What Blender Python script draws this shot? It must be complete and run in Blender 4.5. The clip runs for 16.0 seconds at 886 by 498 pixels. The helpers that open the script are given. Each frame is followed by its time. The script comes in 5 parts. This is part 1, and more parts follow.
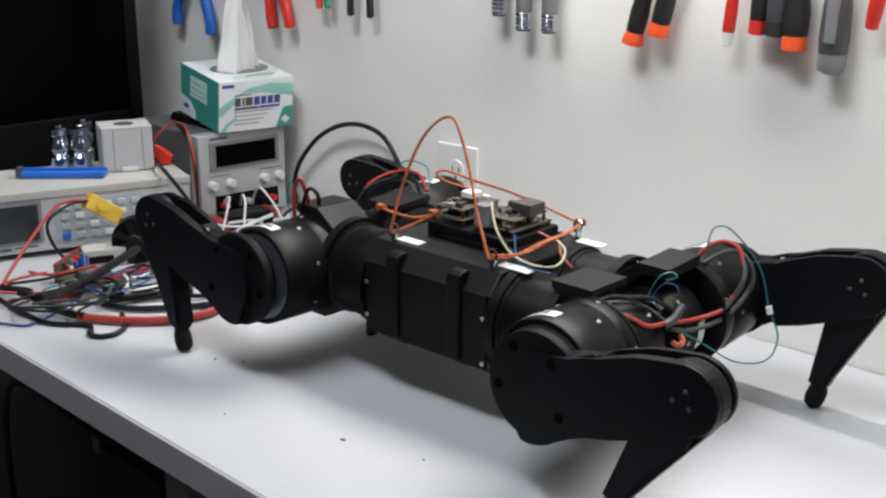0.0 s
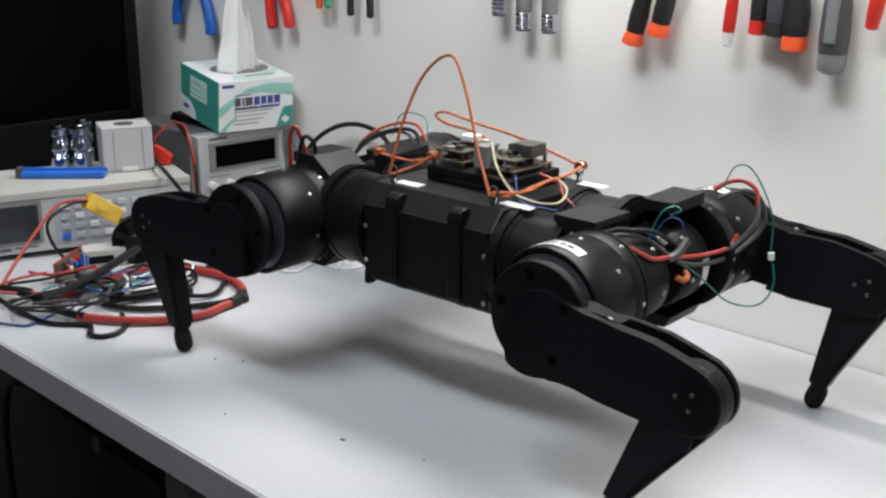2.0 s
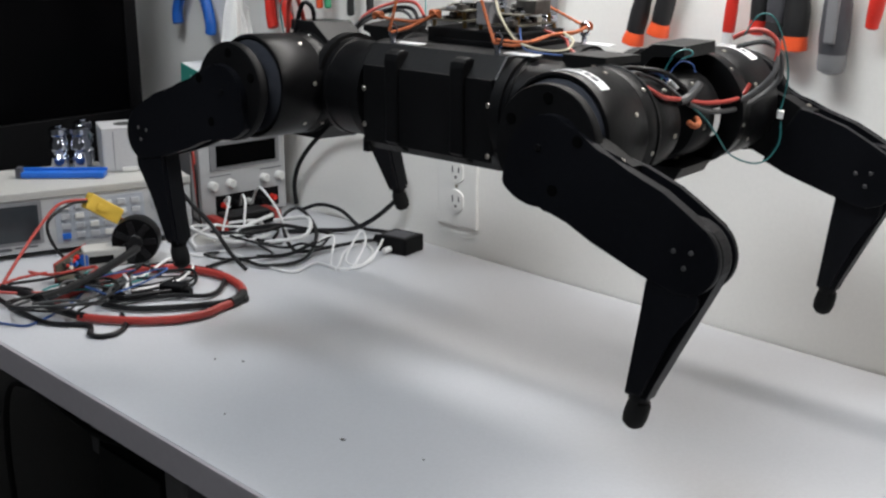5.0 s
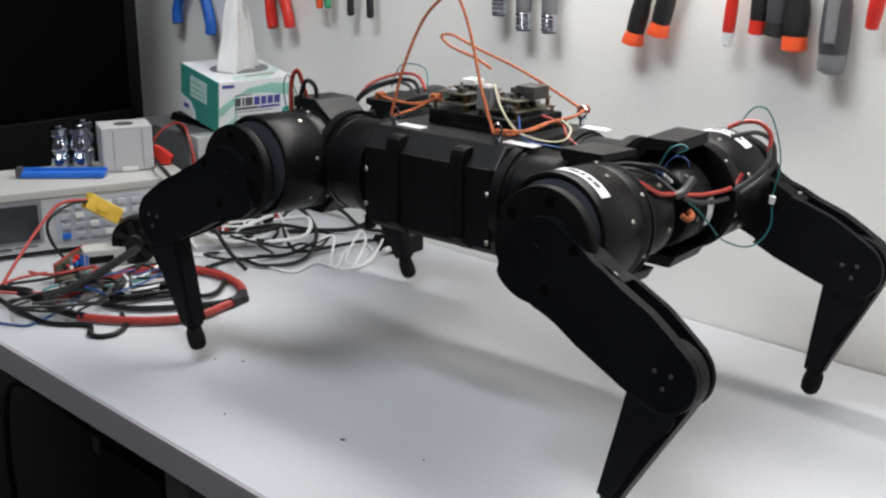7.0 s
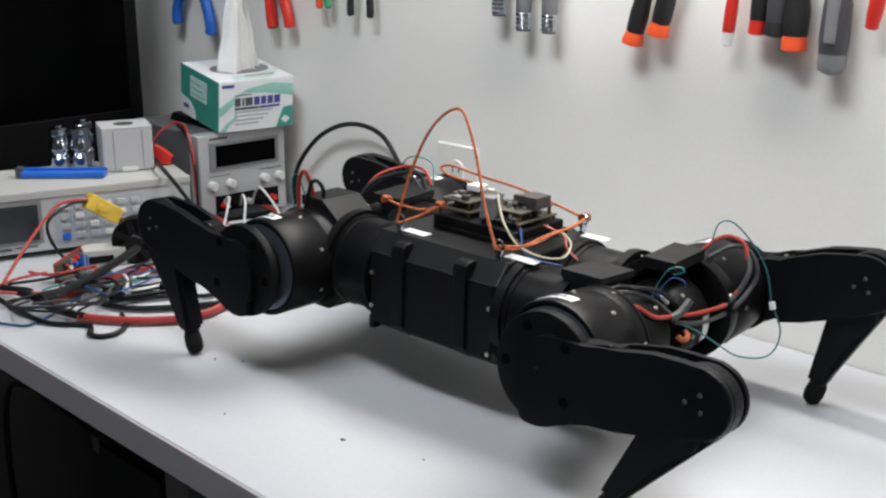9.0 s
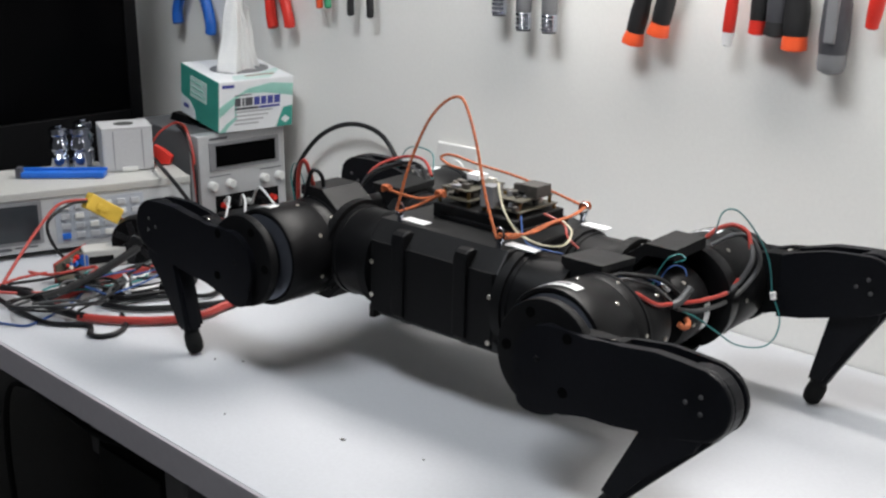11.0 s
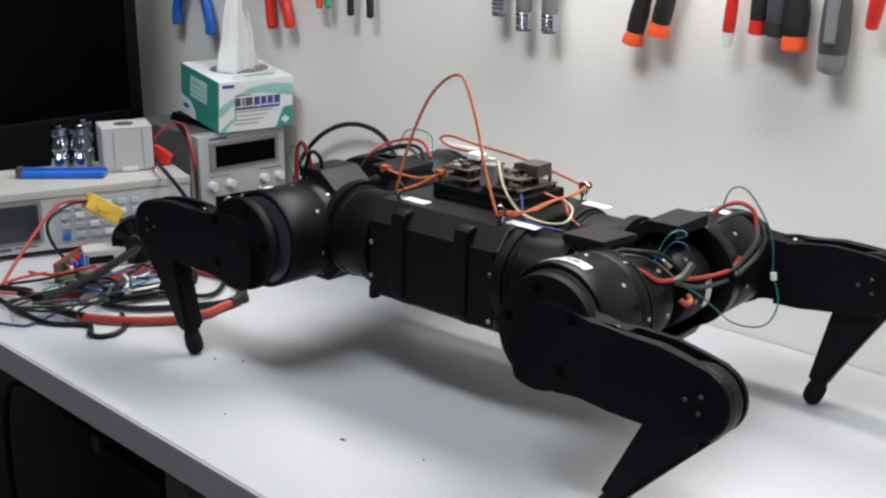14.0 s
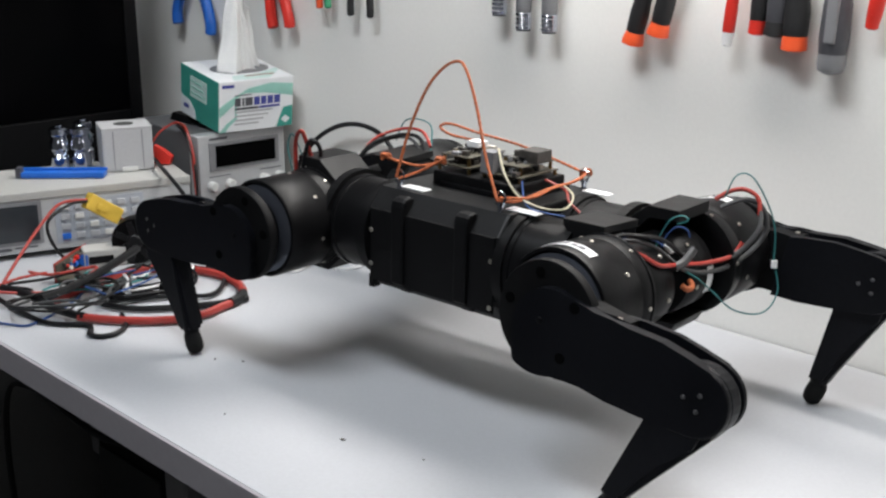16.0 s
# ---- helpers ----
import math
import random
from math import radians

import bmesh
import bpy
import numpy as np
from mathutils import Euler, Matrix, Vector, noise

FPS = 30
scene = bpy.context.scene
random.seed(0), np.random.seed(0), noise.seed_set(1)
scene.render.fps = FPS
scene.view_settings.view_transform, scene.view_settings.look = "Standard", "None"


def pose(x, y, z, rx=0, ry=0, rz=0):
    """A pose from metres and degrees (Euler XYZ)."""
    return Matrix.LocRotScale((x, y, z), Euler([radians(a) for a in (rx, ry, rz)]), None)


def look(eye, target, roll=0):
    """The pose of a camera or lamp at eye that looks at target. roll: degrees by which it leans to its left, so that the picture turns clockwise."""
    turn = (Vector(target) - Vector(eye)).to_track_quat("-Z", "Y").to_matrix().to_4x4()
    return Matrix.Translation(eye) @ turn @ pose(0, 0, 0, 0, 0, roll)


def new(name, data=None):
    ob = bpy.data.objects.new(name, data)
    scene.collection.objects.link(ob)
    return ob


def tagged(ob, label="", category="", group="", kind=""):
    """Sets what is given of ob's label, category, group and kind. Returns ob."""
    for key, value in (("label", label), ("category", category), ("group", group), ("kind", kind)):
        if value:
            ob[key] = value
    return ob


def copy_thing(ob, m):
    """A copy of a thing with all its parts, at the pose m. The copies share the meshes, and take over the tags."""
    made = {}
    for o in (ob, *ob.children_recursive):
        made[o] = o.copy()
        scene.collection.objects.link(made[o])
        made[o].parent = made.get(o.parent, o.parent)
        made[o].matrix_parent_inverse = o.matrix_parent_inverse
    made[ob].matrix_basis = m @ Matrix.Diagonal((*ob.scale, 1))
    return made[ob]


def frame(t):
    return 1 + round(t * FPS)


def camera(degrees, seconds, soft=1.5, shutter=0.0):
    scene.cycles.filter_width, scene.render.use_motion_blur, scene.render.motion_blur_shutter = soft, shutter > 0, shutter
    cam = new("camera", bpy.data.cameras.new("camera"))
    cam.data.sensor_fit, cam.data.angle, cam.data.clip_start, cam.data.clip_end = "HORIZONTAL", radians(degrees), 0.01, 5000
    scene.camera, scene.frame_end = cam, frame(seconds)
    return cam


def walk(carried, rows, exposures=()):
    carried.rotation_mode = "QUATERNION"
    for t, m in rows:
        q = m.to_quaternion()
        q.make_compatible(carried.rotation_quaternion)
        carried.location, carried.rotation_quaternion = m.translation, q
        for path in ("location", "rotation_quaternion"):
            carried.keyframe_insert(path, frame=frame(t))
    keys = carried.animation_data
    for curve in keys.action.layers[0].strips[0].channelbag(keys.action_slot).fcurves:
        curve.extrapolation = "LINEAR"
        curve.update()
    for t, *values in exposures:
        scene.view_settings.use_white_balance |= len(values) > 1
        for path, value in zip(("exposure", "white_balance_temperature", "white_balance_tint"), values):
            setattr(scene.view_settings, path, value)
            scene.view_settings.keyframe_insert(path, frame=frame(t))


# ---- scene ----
cam = camera(41.71, 16.0, soft=2.4)
EYE = (0.0, 0.0, 0.5493)
AIM = (-0.68354, 0.67116, 0.26238)
walk(cam, [(0, look(EYE, AIM, 0.0)), (16, look(EYE, AIM, 0.0))], exposures=[(0, 0.0), (2.2, 0.0), (3.0, -0.04), (4.2, -0.12), (6.0, -0.10), (7.0, -0.05), (8.0, 0.0), (16, 0.0)])

# ---- light: fluorescent ceiling fixtures before and behind the bench's back panel, plus added fill ----
WALL_Y, FRONT_Y = 1.294, 0.578
FLOOR_Z, CEIL_Z, PANEL_Z = -0.74, 2.05, 0.60
world = bpy.data.worlds.new("world")
world.use_nodes = True
world.node_tree.nodes["Background"].inputs[0].default_value = (0.75, 0.85, 1.0, 1)
world.node_tree.nodes["Background"].inputs[1].default_value = 0.05
scene.world = world


def area_lamp(name, at, target, size_x, size_y, watts, color):
    data = bpy.data.lights.new(name, "AREA")
    data.shape, data.size, data.size_y, data.energy, data.color = "RECTANGLE", size_x, size_y, watts, color
    ob = new(name, data)
    ob.matrix_world = look(at, target)
    return ob


# the third lamp is added weak fill from behind the camera
LAMPS = [((-1.00, 0.10), 1.2, 0.40, 29.0, (0.84, 0.92, 1.0)), ((-1.00, 2.02), 1.8, 0.40, 37.0, (1.0, 0.975, 0.94)), ((0.9, -1.3), 1.2, 0.30, 1.0, (0.82, 0.91, 1.0))]
for (lx, ly), sx_, sy_, watts, tint in LAMPS:
    area_lamp("ceiling_lamp", (lx, ly, CEIL_Z - 0.075), (lx, ly + 0.0001, 0), sx_, sy_, watts, tint)
# added unseen strip light on arms, brightens the panel and the bench near it
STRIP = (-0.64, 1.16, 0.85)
area_lamp("added_strip_lamp", STRIP, (STRIP[0], STRIP[1] + 0.0001, 0), 1.15, 0.04, 6.6, (1.0, 0.965, 0.93))


# ---- materials ----
def material(name, color, rough=0.5, metal=0.0, vary=0.12, grain=60.0, stain=4.0, bump=0.05, rough_vary=0.1, coat=0.0, emit=0.0, spec=0.5):
    m = bpy.data.materials.new(name)
    m.use_nodes = True
    nt = m.node_tree
    b = nt.nodes["Principled BSDF"]
    tc = nt.nodes.new("ShaderNodeTexCoord")
    fine, broad = nt.nodes.new("ShaderNodeTexNoise"), nt.nodes.new("ShaderNodeTexNoise")
    fine.inputs["Scale"].default_value, broad.inputs["Scale"].default_value = grain, stain
    fine.inputs["Detail"].default_value = 4
    for n in (fine, broad):
        nt.links.new(tc.outputs["Object"], n.inputs["Vector"])
    add = nt.nodes.new("ShaderNodeMath")
    add.operation = "ADD"
    nt.links.new(fine.outputs["Fac"], add.inputs[0])
    nt.links.new(broad.outputs["Fac"], add.inputs[1])
    ramp = nt.nodes.new("ShaderNodeMapRange")
    ramp.inputs["From Min"].default_value, ramp.inputs["From Max"].default_value = 0.6, 1.4
    ramp.inputs["To Min"].default_value, ramp.inputs["To Max"].default_value = 1 - vary, 1 + vary
    nt.links.new(add.outputs[0], ramp.inputs["Value"])
    mul = nt.nodes.new("ShaderNodeVectorMath")
    mul.operation = "SCALE"
    mul.inputs[0].default_value = color
    nt.links.new(ramp.outputs[0], mul.inputs["Scale"])
    nt.links.new(mul.outputs[0], b.inputs["Base Color"])
    rr = nt.nodes.new("ShaderNodeMapRange")
    rr.inputs["To Min"].default_value, rr.inputs["To Max"].default_value = max(0.02, rough - rough_vary), min(1.0, rough + rough_vary)
    nt.links.new(broad.outputs["Fac"], rr.inputs["Value"])
    nt.links.new(rr.outputs[0], b.inputs["Roughness"])
    b.inputs["Metallic"].default_value = metal
    b.inputs["Coat Weight"].default_value, b.inputs["Specular IOR Level"].default_value = coat, spec
    if bump:
        bp_ = nt.nodes.new("ShaderNodeBump")
        bp_.inputs["Strength"].default_value, bp_.inputs["Distance"].default_value = bump, 0.002
        nt.links.new(fine.outputs["Fac"], bp_.inputs["Height"])
        nt.links.new(bp_.outputs[0], b.inputs["Normal"])
    if emit:
        b.inputs["Emission Color"].default_value, b.inputs["Emission Strength"].default_value = (*color, 1), emit
    return m


M_WALL = material("wall_paint", (0.83, 0.815, 0.78), 0.75, vary=0.03, grain=180, stain=2.0, bump=0.06)
# unseen outer walls, coloured dark so that they bounce little light
M_LWALL = material("darkened_outer_wall", (0.22, 0.22, 0.225), 0.8, vary=0.04, grain=150, stain=2.0)
M_CEIL = material("ceiling_tile", (0.55, 0.55, 0.55), 0.9, vary=0.05, grain=120, stain=6)
# floor near black: the shade under the bench is put into its colour
M_FLOOR = material("shaded_floor_vinyl", (0.018, 0.017, 0.016), 0.6, vary=0.3, grain=90, stain=3)
M_TABLE = material("table_laminate", (0.46, 0.467, 0.487), 0.42, vary=0.05, grain=220, stain=5, bump=0.03, rough_vary=0.08)
M_EDGE = material("table_edge", (0.33, 0.31, 0.33), 0.5, vary=0.06, grain=120, stain=8)
M_PRINT = material("printed_black", (0.0050, 0.0050, 0.0055), 0.5, vary=0.35, grain=320, stain=18, bump=0.15, rough_vary=0.12, spec=0.13)
M_LINK = material("leg_black", (0.0045, 0.0048, 0.0065), 0.42, vary=0.3, grain=260, stain=14, bump=0.1, rough_vary=0.12, spec=0.13)
M_MOTOR = material("motor_black", (0.0050, 0.0050, 0.0055), 0.36, vary=0.3, grain=240, stain=20, bump=0.10, rough_vary=0.12, spec=0.13)
M_SHELL = material("shell_black", (0.0075, 0.0075, 0.008), 0.42, vary=0.3, grain=200, stain=12, bump=0.1, rough_vary=0.14, spec=0.20)
M_FLANGE = material("anodised_flange", (0.13, 0.14, 0.17), 0.35, 0.8, vary=0.15)
M_RUBBER = material("rubber", (0.006, 0.006, 0.006), 0.75, vary=0.2, bump=0.2, spec=0.2)
M_SCREW = material("screw_steel", (0.55, 0.52, 0.46), 0.3, 1.0, vary=0.1)
M_BRASS = material("brass", (0.22, 0.15, 0.06), 0.35, 1.0, vary=0.15)
M_STEEL = material("chrome", (0.55, 0.58, 0.66), 0.14, 1.0, vary=0.06, rough_vary=0.05)
M_LABEL = material("white_label", (0.82, 0.82, 0.82), 0.4, vary=0.04)
M_INK = material("label_ink", (0.08, 0.08, 0.09), 0.6, vary=0.1)
M_ROPE = material("orange_rope", (0.40, 0.105, 0.035), 0.8, vary=0.5, grain=500, stain=150, bump=0.5)
M_REDW = material("red_wire", (0.34, 0.035, 0.025), 0.38, vary=0.12)
M_REDW2 = material("red_cable", (0.33, 0.035, 0.028), 0.45, vary=0.15)
M_BLKW = material("black_wire", (0.007, 0.007, 0.008), 0.45, vary=0.2, spec=0.3)
M_GRYW = material("grey_wire", (0.05, 0.05, 0.052), 0.5, vary=0.2)
M_WHTW = material("white_wire", (0.7, 0.7, 0.7), 0.45, vary=0.06)
M_TEALW = material("teal_wire", (0.02, 0.16, 0.16), 0.45, vary=0.15)
M_BLUEW = material("blue_wire", (0.025, 0.07, 0.22), 0.45, vary=0.15)
M_YELW = material("cream_wire", (0.50, 0.46, 0.33), 0.5, vary=0.1)
M_PCB = material("circuit_board", (0.075, 0.068, 0.050), 0.45, vary=0.4, grain=300, stain=70)
M_CHIP = material("board_parts", (0.055, 0.05, 0.045), 0.45, vary=0.5, grain=200, stain=60)
M_SOLDER = material("connector_nylon", (0.55, 0.52, 0.46), 0.45, vary=0.2)
M_CASE = material("instrument_case", (0.40, 0.395, 0.375), 0.55, vary=0.07, grain=200, stain=6)
M_SUPPLY = material("supply_case", (0.11, 0.11, 0.113), 0.55, vary=0.08, grain=200, stain=6)
M_FACE = material("instrument_face", (0.41, 0.415, 0.42), 0.5, vary=0.05, grain=200, stain=8)
M_FACE2 = material("keypad_panel", (0.36, 0.385, 0.43), 0.5, vary=0.06)
M_BUTTON = material("grey_button", (0.40, 0.41, 0.43), 0.5, vary=0.08)
M_KNOB = material("pale_knob", (0.62, 0.62, 0.60), 0.45, vary=0.08)
M_SCREEN = material("dark_screen", (0.0012, 0.0012, 0.0015), 0.2, vary=0.1, bump=0, rough_vary=0.05, spec=0.03)
M_LCD = material("lcd_glass", (0.03, 0.035, 0.04), 0.15, vary=0.15, bump=0)
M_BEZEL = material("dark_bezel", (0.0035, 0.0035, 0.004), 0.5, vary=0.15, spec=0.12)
M_GREYBOX = material("grey_plastic", (0.42, 0.42, 0.43), 0.55, vary=0.06, grain=200)
M_DARKHOLE = material("dark_inside", (0.03, 0.03, 0.03), 0.8)
M_BLUEP = material("blue_plastic", (0.015, 0.12, 0.50), 0.4, vary=0.12)
M_YELP = material("yellow_plastic", (0.72, 0.48, 0.07), 0.4, vary=0.1)
M_REDP = material("red_plastic", (0.60, 0.03, 0.02), 0.38, vary=0.12)
M_ORANGEP = material("orange_red_cap", (0.80, 0.10, 0.03), 0.4, vary=0.08)
M_GRIP = material("dark_grip", (0.014, 0.014, 0.015), 0.55, vary=0.2, grain=250, bump=0.15)
M_GRIP2 = material("slate_grip", (0.06, 0.06, 0.068), 0.5, vary=0.15)
M_GREYG = material("grey_grip", (0.20, 0.20, 0.21), 0.5, vary=0.12)
M_GREENP = material("green_grip", (0.05, 0.30, 0.15), 0.5, vary=0.12)
M_CARD = material("white_card", (0.78, 0.79, 0.80), 0.55, vary=0.03)
M_TEALC = material("teal_card", (0.04, 0.30, 0.24), 0.5, vary=0.06)
M_MINT = material("mint_card", (0.30, 0.58, 0.50), 0.5, vary=0.08)
M_PALEG = material("pale_green_card", (0.55, 0.70, 0.66), 0.5, vary=0.06)
M_KRAFT = material("brown_card", (0.34, 0.27, 0.20), 0.8, vary=0.25)
M_NAVY = material("navy_ink", (0.05, 0.06, 0.28), 0.5)
M_TISSUE = material("tissue_paper", (0.88, 0.88, 0.87), 0.9, vary=0.03, grain=120, bump=0.2)
M_OUTLET = material("ivory_plate", (0.80, 0.79, 0.76), 0.35, vary=0.03)
M_LIGHT = material("lamp_diffuser", (1.0, 0.97, 0.93), 0.5, vary=0.0, emit=6.0)
M_HOLE = material("black_hole", (0.001, 0.001, 0.001), 0.9, spec=0.05)
M_DUST = material("dust_speck", (0.10, 0.09, 0.08), 0.9)


# ---- mesh helpers ----
def part(name, bm, mat, parent=None, label="", smooth=False):
    me = bpy.data.meshes.new(name)
    bmesh.ops.recalc_face_normals(bm, faces=bm.faces)
    if smooth:
        for f in bm.faces:
            f.smooth = True
        for e in bm.edges:
            if len(e.link_faces) == 2 and e.calc_face_angle() > radians(38):
                e.smooth = False
    bm.to_mesh(me)
    bm.free()
    me.materials.append(mat)
    ob = new(name, me)
    if parent:
        ob.parent = parent
    if label:
        tagged(ob, label)
    return ob


def empty(name, at=(0, 0, 0), rz=0):
    ob = new(name)
    ob.empty_display_size = 0.05
    ob.matrix_world = pose(*at, 0, 0, rz)
    return ob


def box(x0, x1, y0, y1, z0, z1, bevel=0.002, bm=None, seg=2):
    own = bmesh.new()
    bmesh.ops.create_cube(own, size=1.0)
    for v in own.verts:
        v.co = Vector(((x0 + x1) / 2 + v.co.x * (x1 - x0), (y0 + y1) / 2 + v.co.y * (y1 - y0), (z0 + z1) / 2 + v.co.z * (z1 - z0)))
    if bevel:
        bmesh.ops.bevel(own, geom=own.edges[:], offset=bevel, segments=seg, affect="EDGES", profile=0.6)
    return merge(bm, own)


def merge(bm, own):
    if bm is None:
        return own
    tmp = bpy.data.meshes.new("tmp")
    own.to_mesh(tmp)
    own.free()
    bm.from_mesh(tmp)
    bpy.data.meshes.remove(tmp)
    return bm


def lathe(profile, axis="Z", at=(0, 0, 0), n=32, bm=None):
    """Turn (radius, along) pairs round an axis."""
    own = bmesh.new()
    rings = []
    for r, h in profile:
        ring = []
        for i in range(n):
            a = 2 * math.pi * i / n
            c_, s_ = r * math.cos(a), r * math.sin(a)
            co = {"Z": (c_, s_, h), "Y": (c_, h, s_), "X": (h, c_, s_)}[axis]
            ring.append(own.verts.new(Vector(co) + Vector(at)))
        rings.append(ring)
    for a, b in zip(rings, rings[1:]):
        for i in range(n):
            own.faces.new((a[i], a[(i + 1) % n], b[(i + 1) % n], b[i]))
    own.faces.new(rings[0])
    own.faces.new(rings[-1])
    return merge(bm, own)


def cyl(r, h0, h1, axis="Z", at=(0, 0, 0), n=32, bevel=0.002, bm=None):
    b = min(bevel, r * 0.4, abs(h1 - h0) * 0.4)
    return lathe([(r - b, h0), (r, h0 + b), (r, h1 - b), (r - b, h1)], axis, at, n, bm)


def slab(outline, y0, y1, bevel=0.002, plane="XZ", bm=None):
    """Extrude a closed outline across its plane."""
    own = bmesh.new()
    put = {"XZ": lambda u, v, w: (u, w, v), "YZ": lambda u, v, w: (w, u, v), "XY": lambda u, v, w: (u, v, w)}[plane]
    lo = [own.verts.new(put(u, v, y0)) for u, v in outline]
    hi = [own.verts.new(put(u, v, y1)) for u, v in outline]
    n = len(lo)
    f0, f1 = own.faces.new(lo), own.faces.new(hi)
    for i in range(n):
        own.faces.new((lo[i], lo[(i + 1) % n], hi[(i + 1) % n], hi[i]))
    if bevel:
        edges = list(f0.edges) + list(f1.edges)
        bmesh.ops.bevel(own, geom=edges, offset=bevel, segments=2, affect="EDGES", profile=0.6)
    return merge(bm, own)


def smooth_path(pts, step=6):
    p = [Vector(q) for q in pts]
    out = []
    for i in range(len(p) - 1):
        a, b, c_, d = p[max(i - 1, 0)], p[i], p[i + 1], p[min(i + 2, len(p) - 1)]
        for k in range(step):
            t = k / step
            out.append(0.5 * ((2 * b) + (c_ - a) * t + (2 * a - 5 * b + 4 * c_ - d) * t * t + (3 * b - a - 3 * c_ + d) * t ** 3))
    return out + [p[-1]]


def tube(pts, r, n=8, step=6, bm=None, twist=0.0, round_ends=False):
    path = smooth_path(pts, step)
    own = bmesh.new()
    side = None
    rings = []
    for i, q in enumerate(path):
        d = (path[min(i + 1, len(path) - 1)] - path[max(i - 1, 0)]).normalized()
        if side is None:
            side = d.orthogonal().normalized()
        side = (side - d * side.dot(d)).normalized()
        up = d.cross(side)
        rr = r * (1 + twist * (1 if i % 2 else -1))
        if round_ends:
            near = min(i, len(path) - 1 - i)
            rr *= (0.35, 0.72, 0.92)[near] if near < 3 else 1.0
        rings.append([own.verts.new(q + rr * (side * math.cos(2 * math.pi * k / n) + up * math.sin(2 * math.pi * k / n))) for k in range(n)])
    for a, b in zip(rings, rings[1:]):
        for k in range(n):
            own.faces.new((a[k], a[(k + 1) % n], b[(k + 1) % n], b[k]))
    own.faces.new(rings[0])
    own.faces.new(rings[-1])
    return merge(bm, own)


def grid_sheet(x0, x1, y0, y1, z, nx=2, ny=2):
    bm = bmesh.new()
    bmesh.ops.create_grid(bm, x_segments=nx, y_segments=ny, size=0.5)
    for v in bm.verts:
        v.co = Vector(((x0 + x1) / 2 + v.co.x * (x1 - x0), (y0 + y1) / 2 + v.co.y * (y1 - y0), z))
    return bm


# ---- the room ----
RX0, RX1, RY0, RY1 = -3.7, 2.4, -2.6, 4.2


def room():
    def wall(name, x0, x1, y0, y1, mat, label):
        return tagged(part(name, box(x0, x1, y0, y1, FLOOR_Z, CEIL_Z, 0), mat), label, "wall", kind="structure")
    wall("wall_north", RX0 - 0.1, RX1 + 0.1, RY1, RY1 + 0.1, M_LWALL, "plain unseen far wall of the workshop, darkened to cut bounced light")
    wall("wall_west", RX0 - 0.1, RX0, RY0, RY1, M_LWALL, "plain unseen wall at the end of the bench, darkened to cut bounced light")
    wall("wall_east", RX1, RX1 + 0.1, RY0, RY1, M_LWALL, "plain unseen wall of the workshop, darkened to cut bounced light")
    wall("wall_south", RX0 - 0.1, RX1 + 0.1, RY0 - 0.1, RY0, M_LWALL, "plain unseen wall of the workshop, darkened to cut bounced light")
    panel = part("wall_panel", box(RX0, RX1, WALL_Y, WALL_Y + 0.05, FLOOR_Z, PANEL_Z, 0), M_WALL)
    tagged(panel, "plain off-white painted partition wall behind the workbench", "wall", kind="structure")
    tagged(part("floor", box(RX0 - 0.1, RX1 + 0.1, RY0 - 0.1, RY1 + 0.1, FLOOR_Z - 0.1, FLOOR_Z, 0), M_FLOOR), "vinyl workshop floor, coloured near black for the shade under the bench", "floor", kind="structure")
    tagged(part("ceiling", box(RX0 - 0.1, RX1 + 0.1, RY0 - 0.1, RY1 + 0.1, CEIL_Z, CEIL_Z + 0.1, 0), M_CEIL), "pale ceiling with fluorescent light fixtures", "ceiling", kind="structure")
    for (lx, ly), sx_, sy_, _, _ in LAMPS:
        fx = empty("ceiling_light", (lx, ly, CEIL_Z))
        tagged(fx, "unseen long white fluorescent ceiling light fixture", "ceiling light", "ceiling lights")
        part("housing", box(-sx_ / 2 - 0.03, sx_ / 2 + 0.03, -sy_ / 2 - 0.03, sy_ / 2 + 0.03, -0.05, 0, 0.004), M_CARD, fx)
        part("diffuser", box(-sx_ / 2, sx_ / 2, -sy_ / 2, sy_ / 2, -0.062, -0.05, 0.003), M_LIGHT, fx, "glowing white diffuser")

    # made-up fixture that carries the added strip lamp
    fx = tagged(empty("added_strip_light", (STRIP[0], STRIP[1], STRIP[2])), "slim white strip light on two arms, added unseen to brighten bench and panel", "strip light")
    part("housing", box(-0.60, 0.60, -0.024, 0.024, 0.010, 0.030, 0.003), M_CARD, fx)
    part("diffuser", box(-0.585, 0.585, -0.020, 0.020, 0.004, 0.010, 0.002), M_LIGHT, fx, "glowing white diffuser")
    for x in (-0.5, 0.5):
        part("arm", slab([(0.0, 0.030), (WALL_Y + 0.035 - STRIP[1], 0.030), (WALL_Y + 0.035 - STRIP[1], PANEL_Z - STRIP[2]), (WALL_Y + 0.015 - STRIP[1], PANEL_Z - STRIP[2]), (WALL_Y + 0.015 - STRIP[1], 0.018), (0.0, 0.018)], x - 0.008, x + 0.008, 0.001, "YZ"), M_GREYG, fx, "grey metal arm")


room()


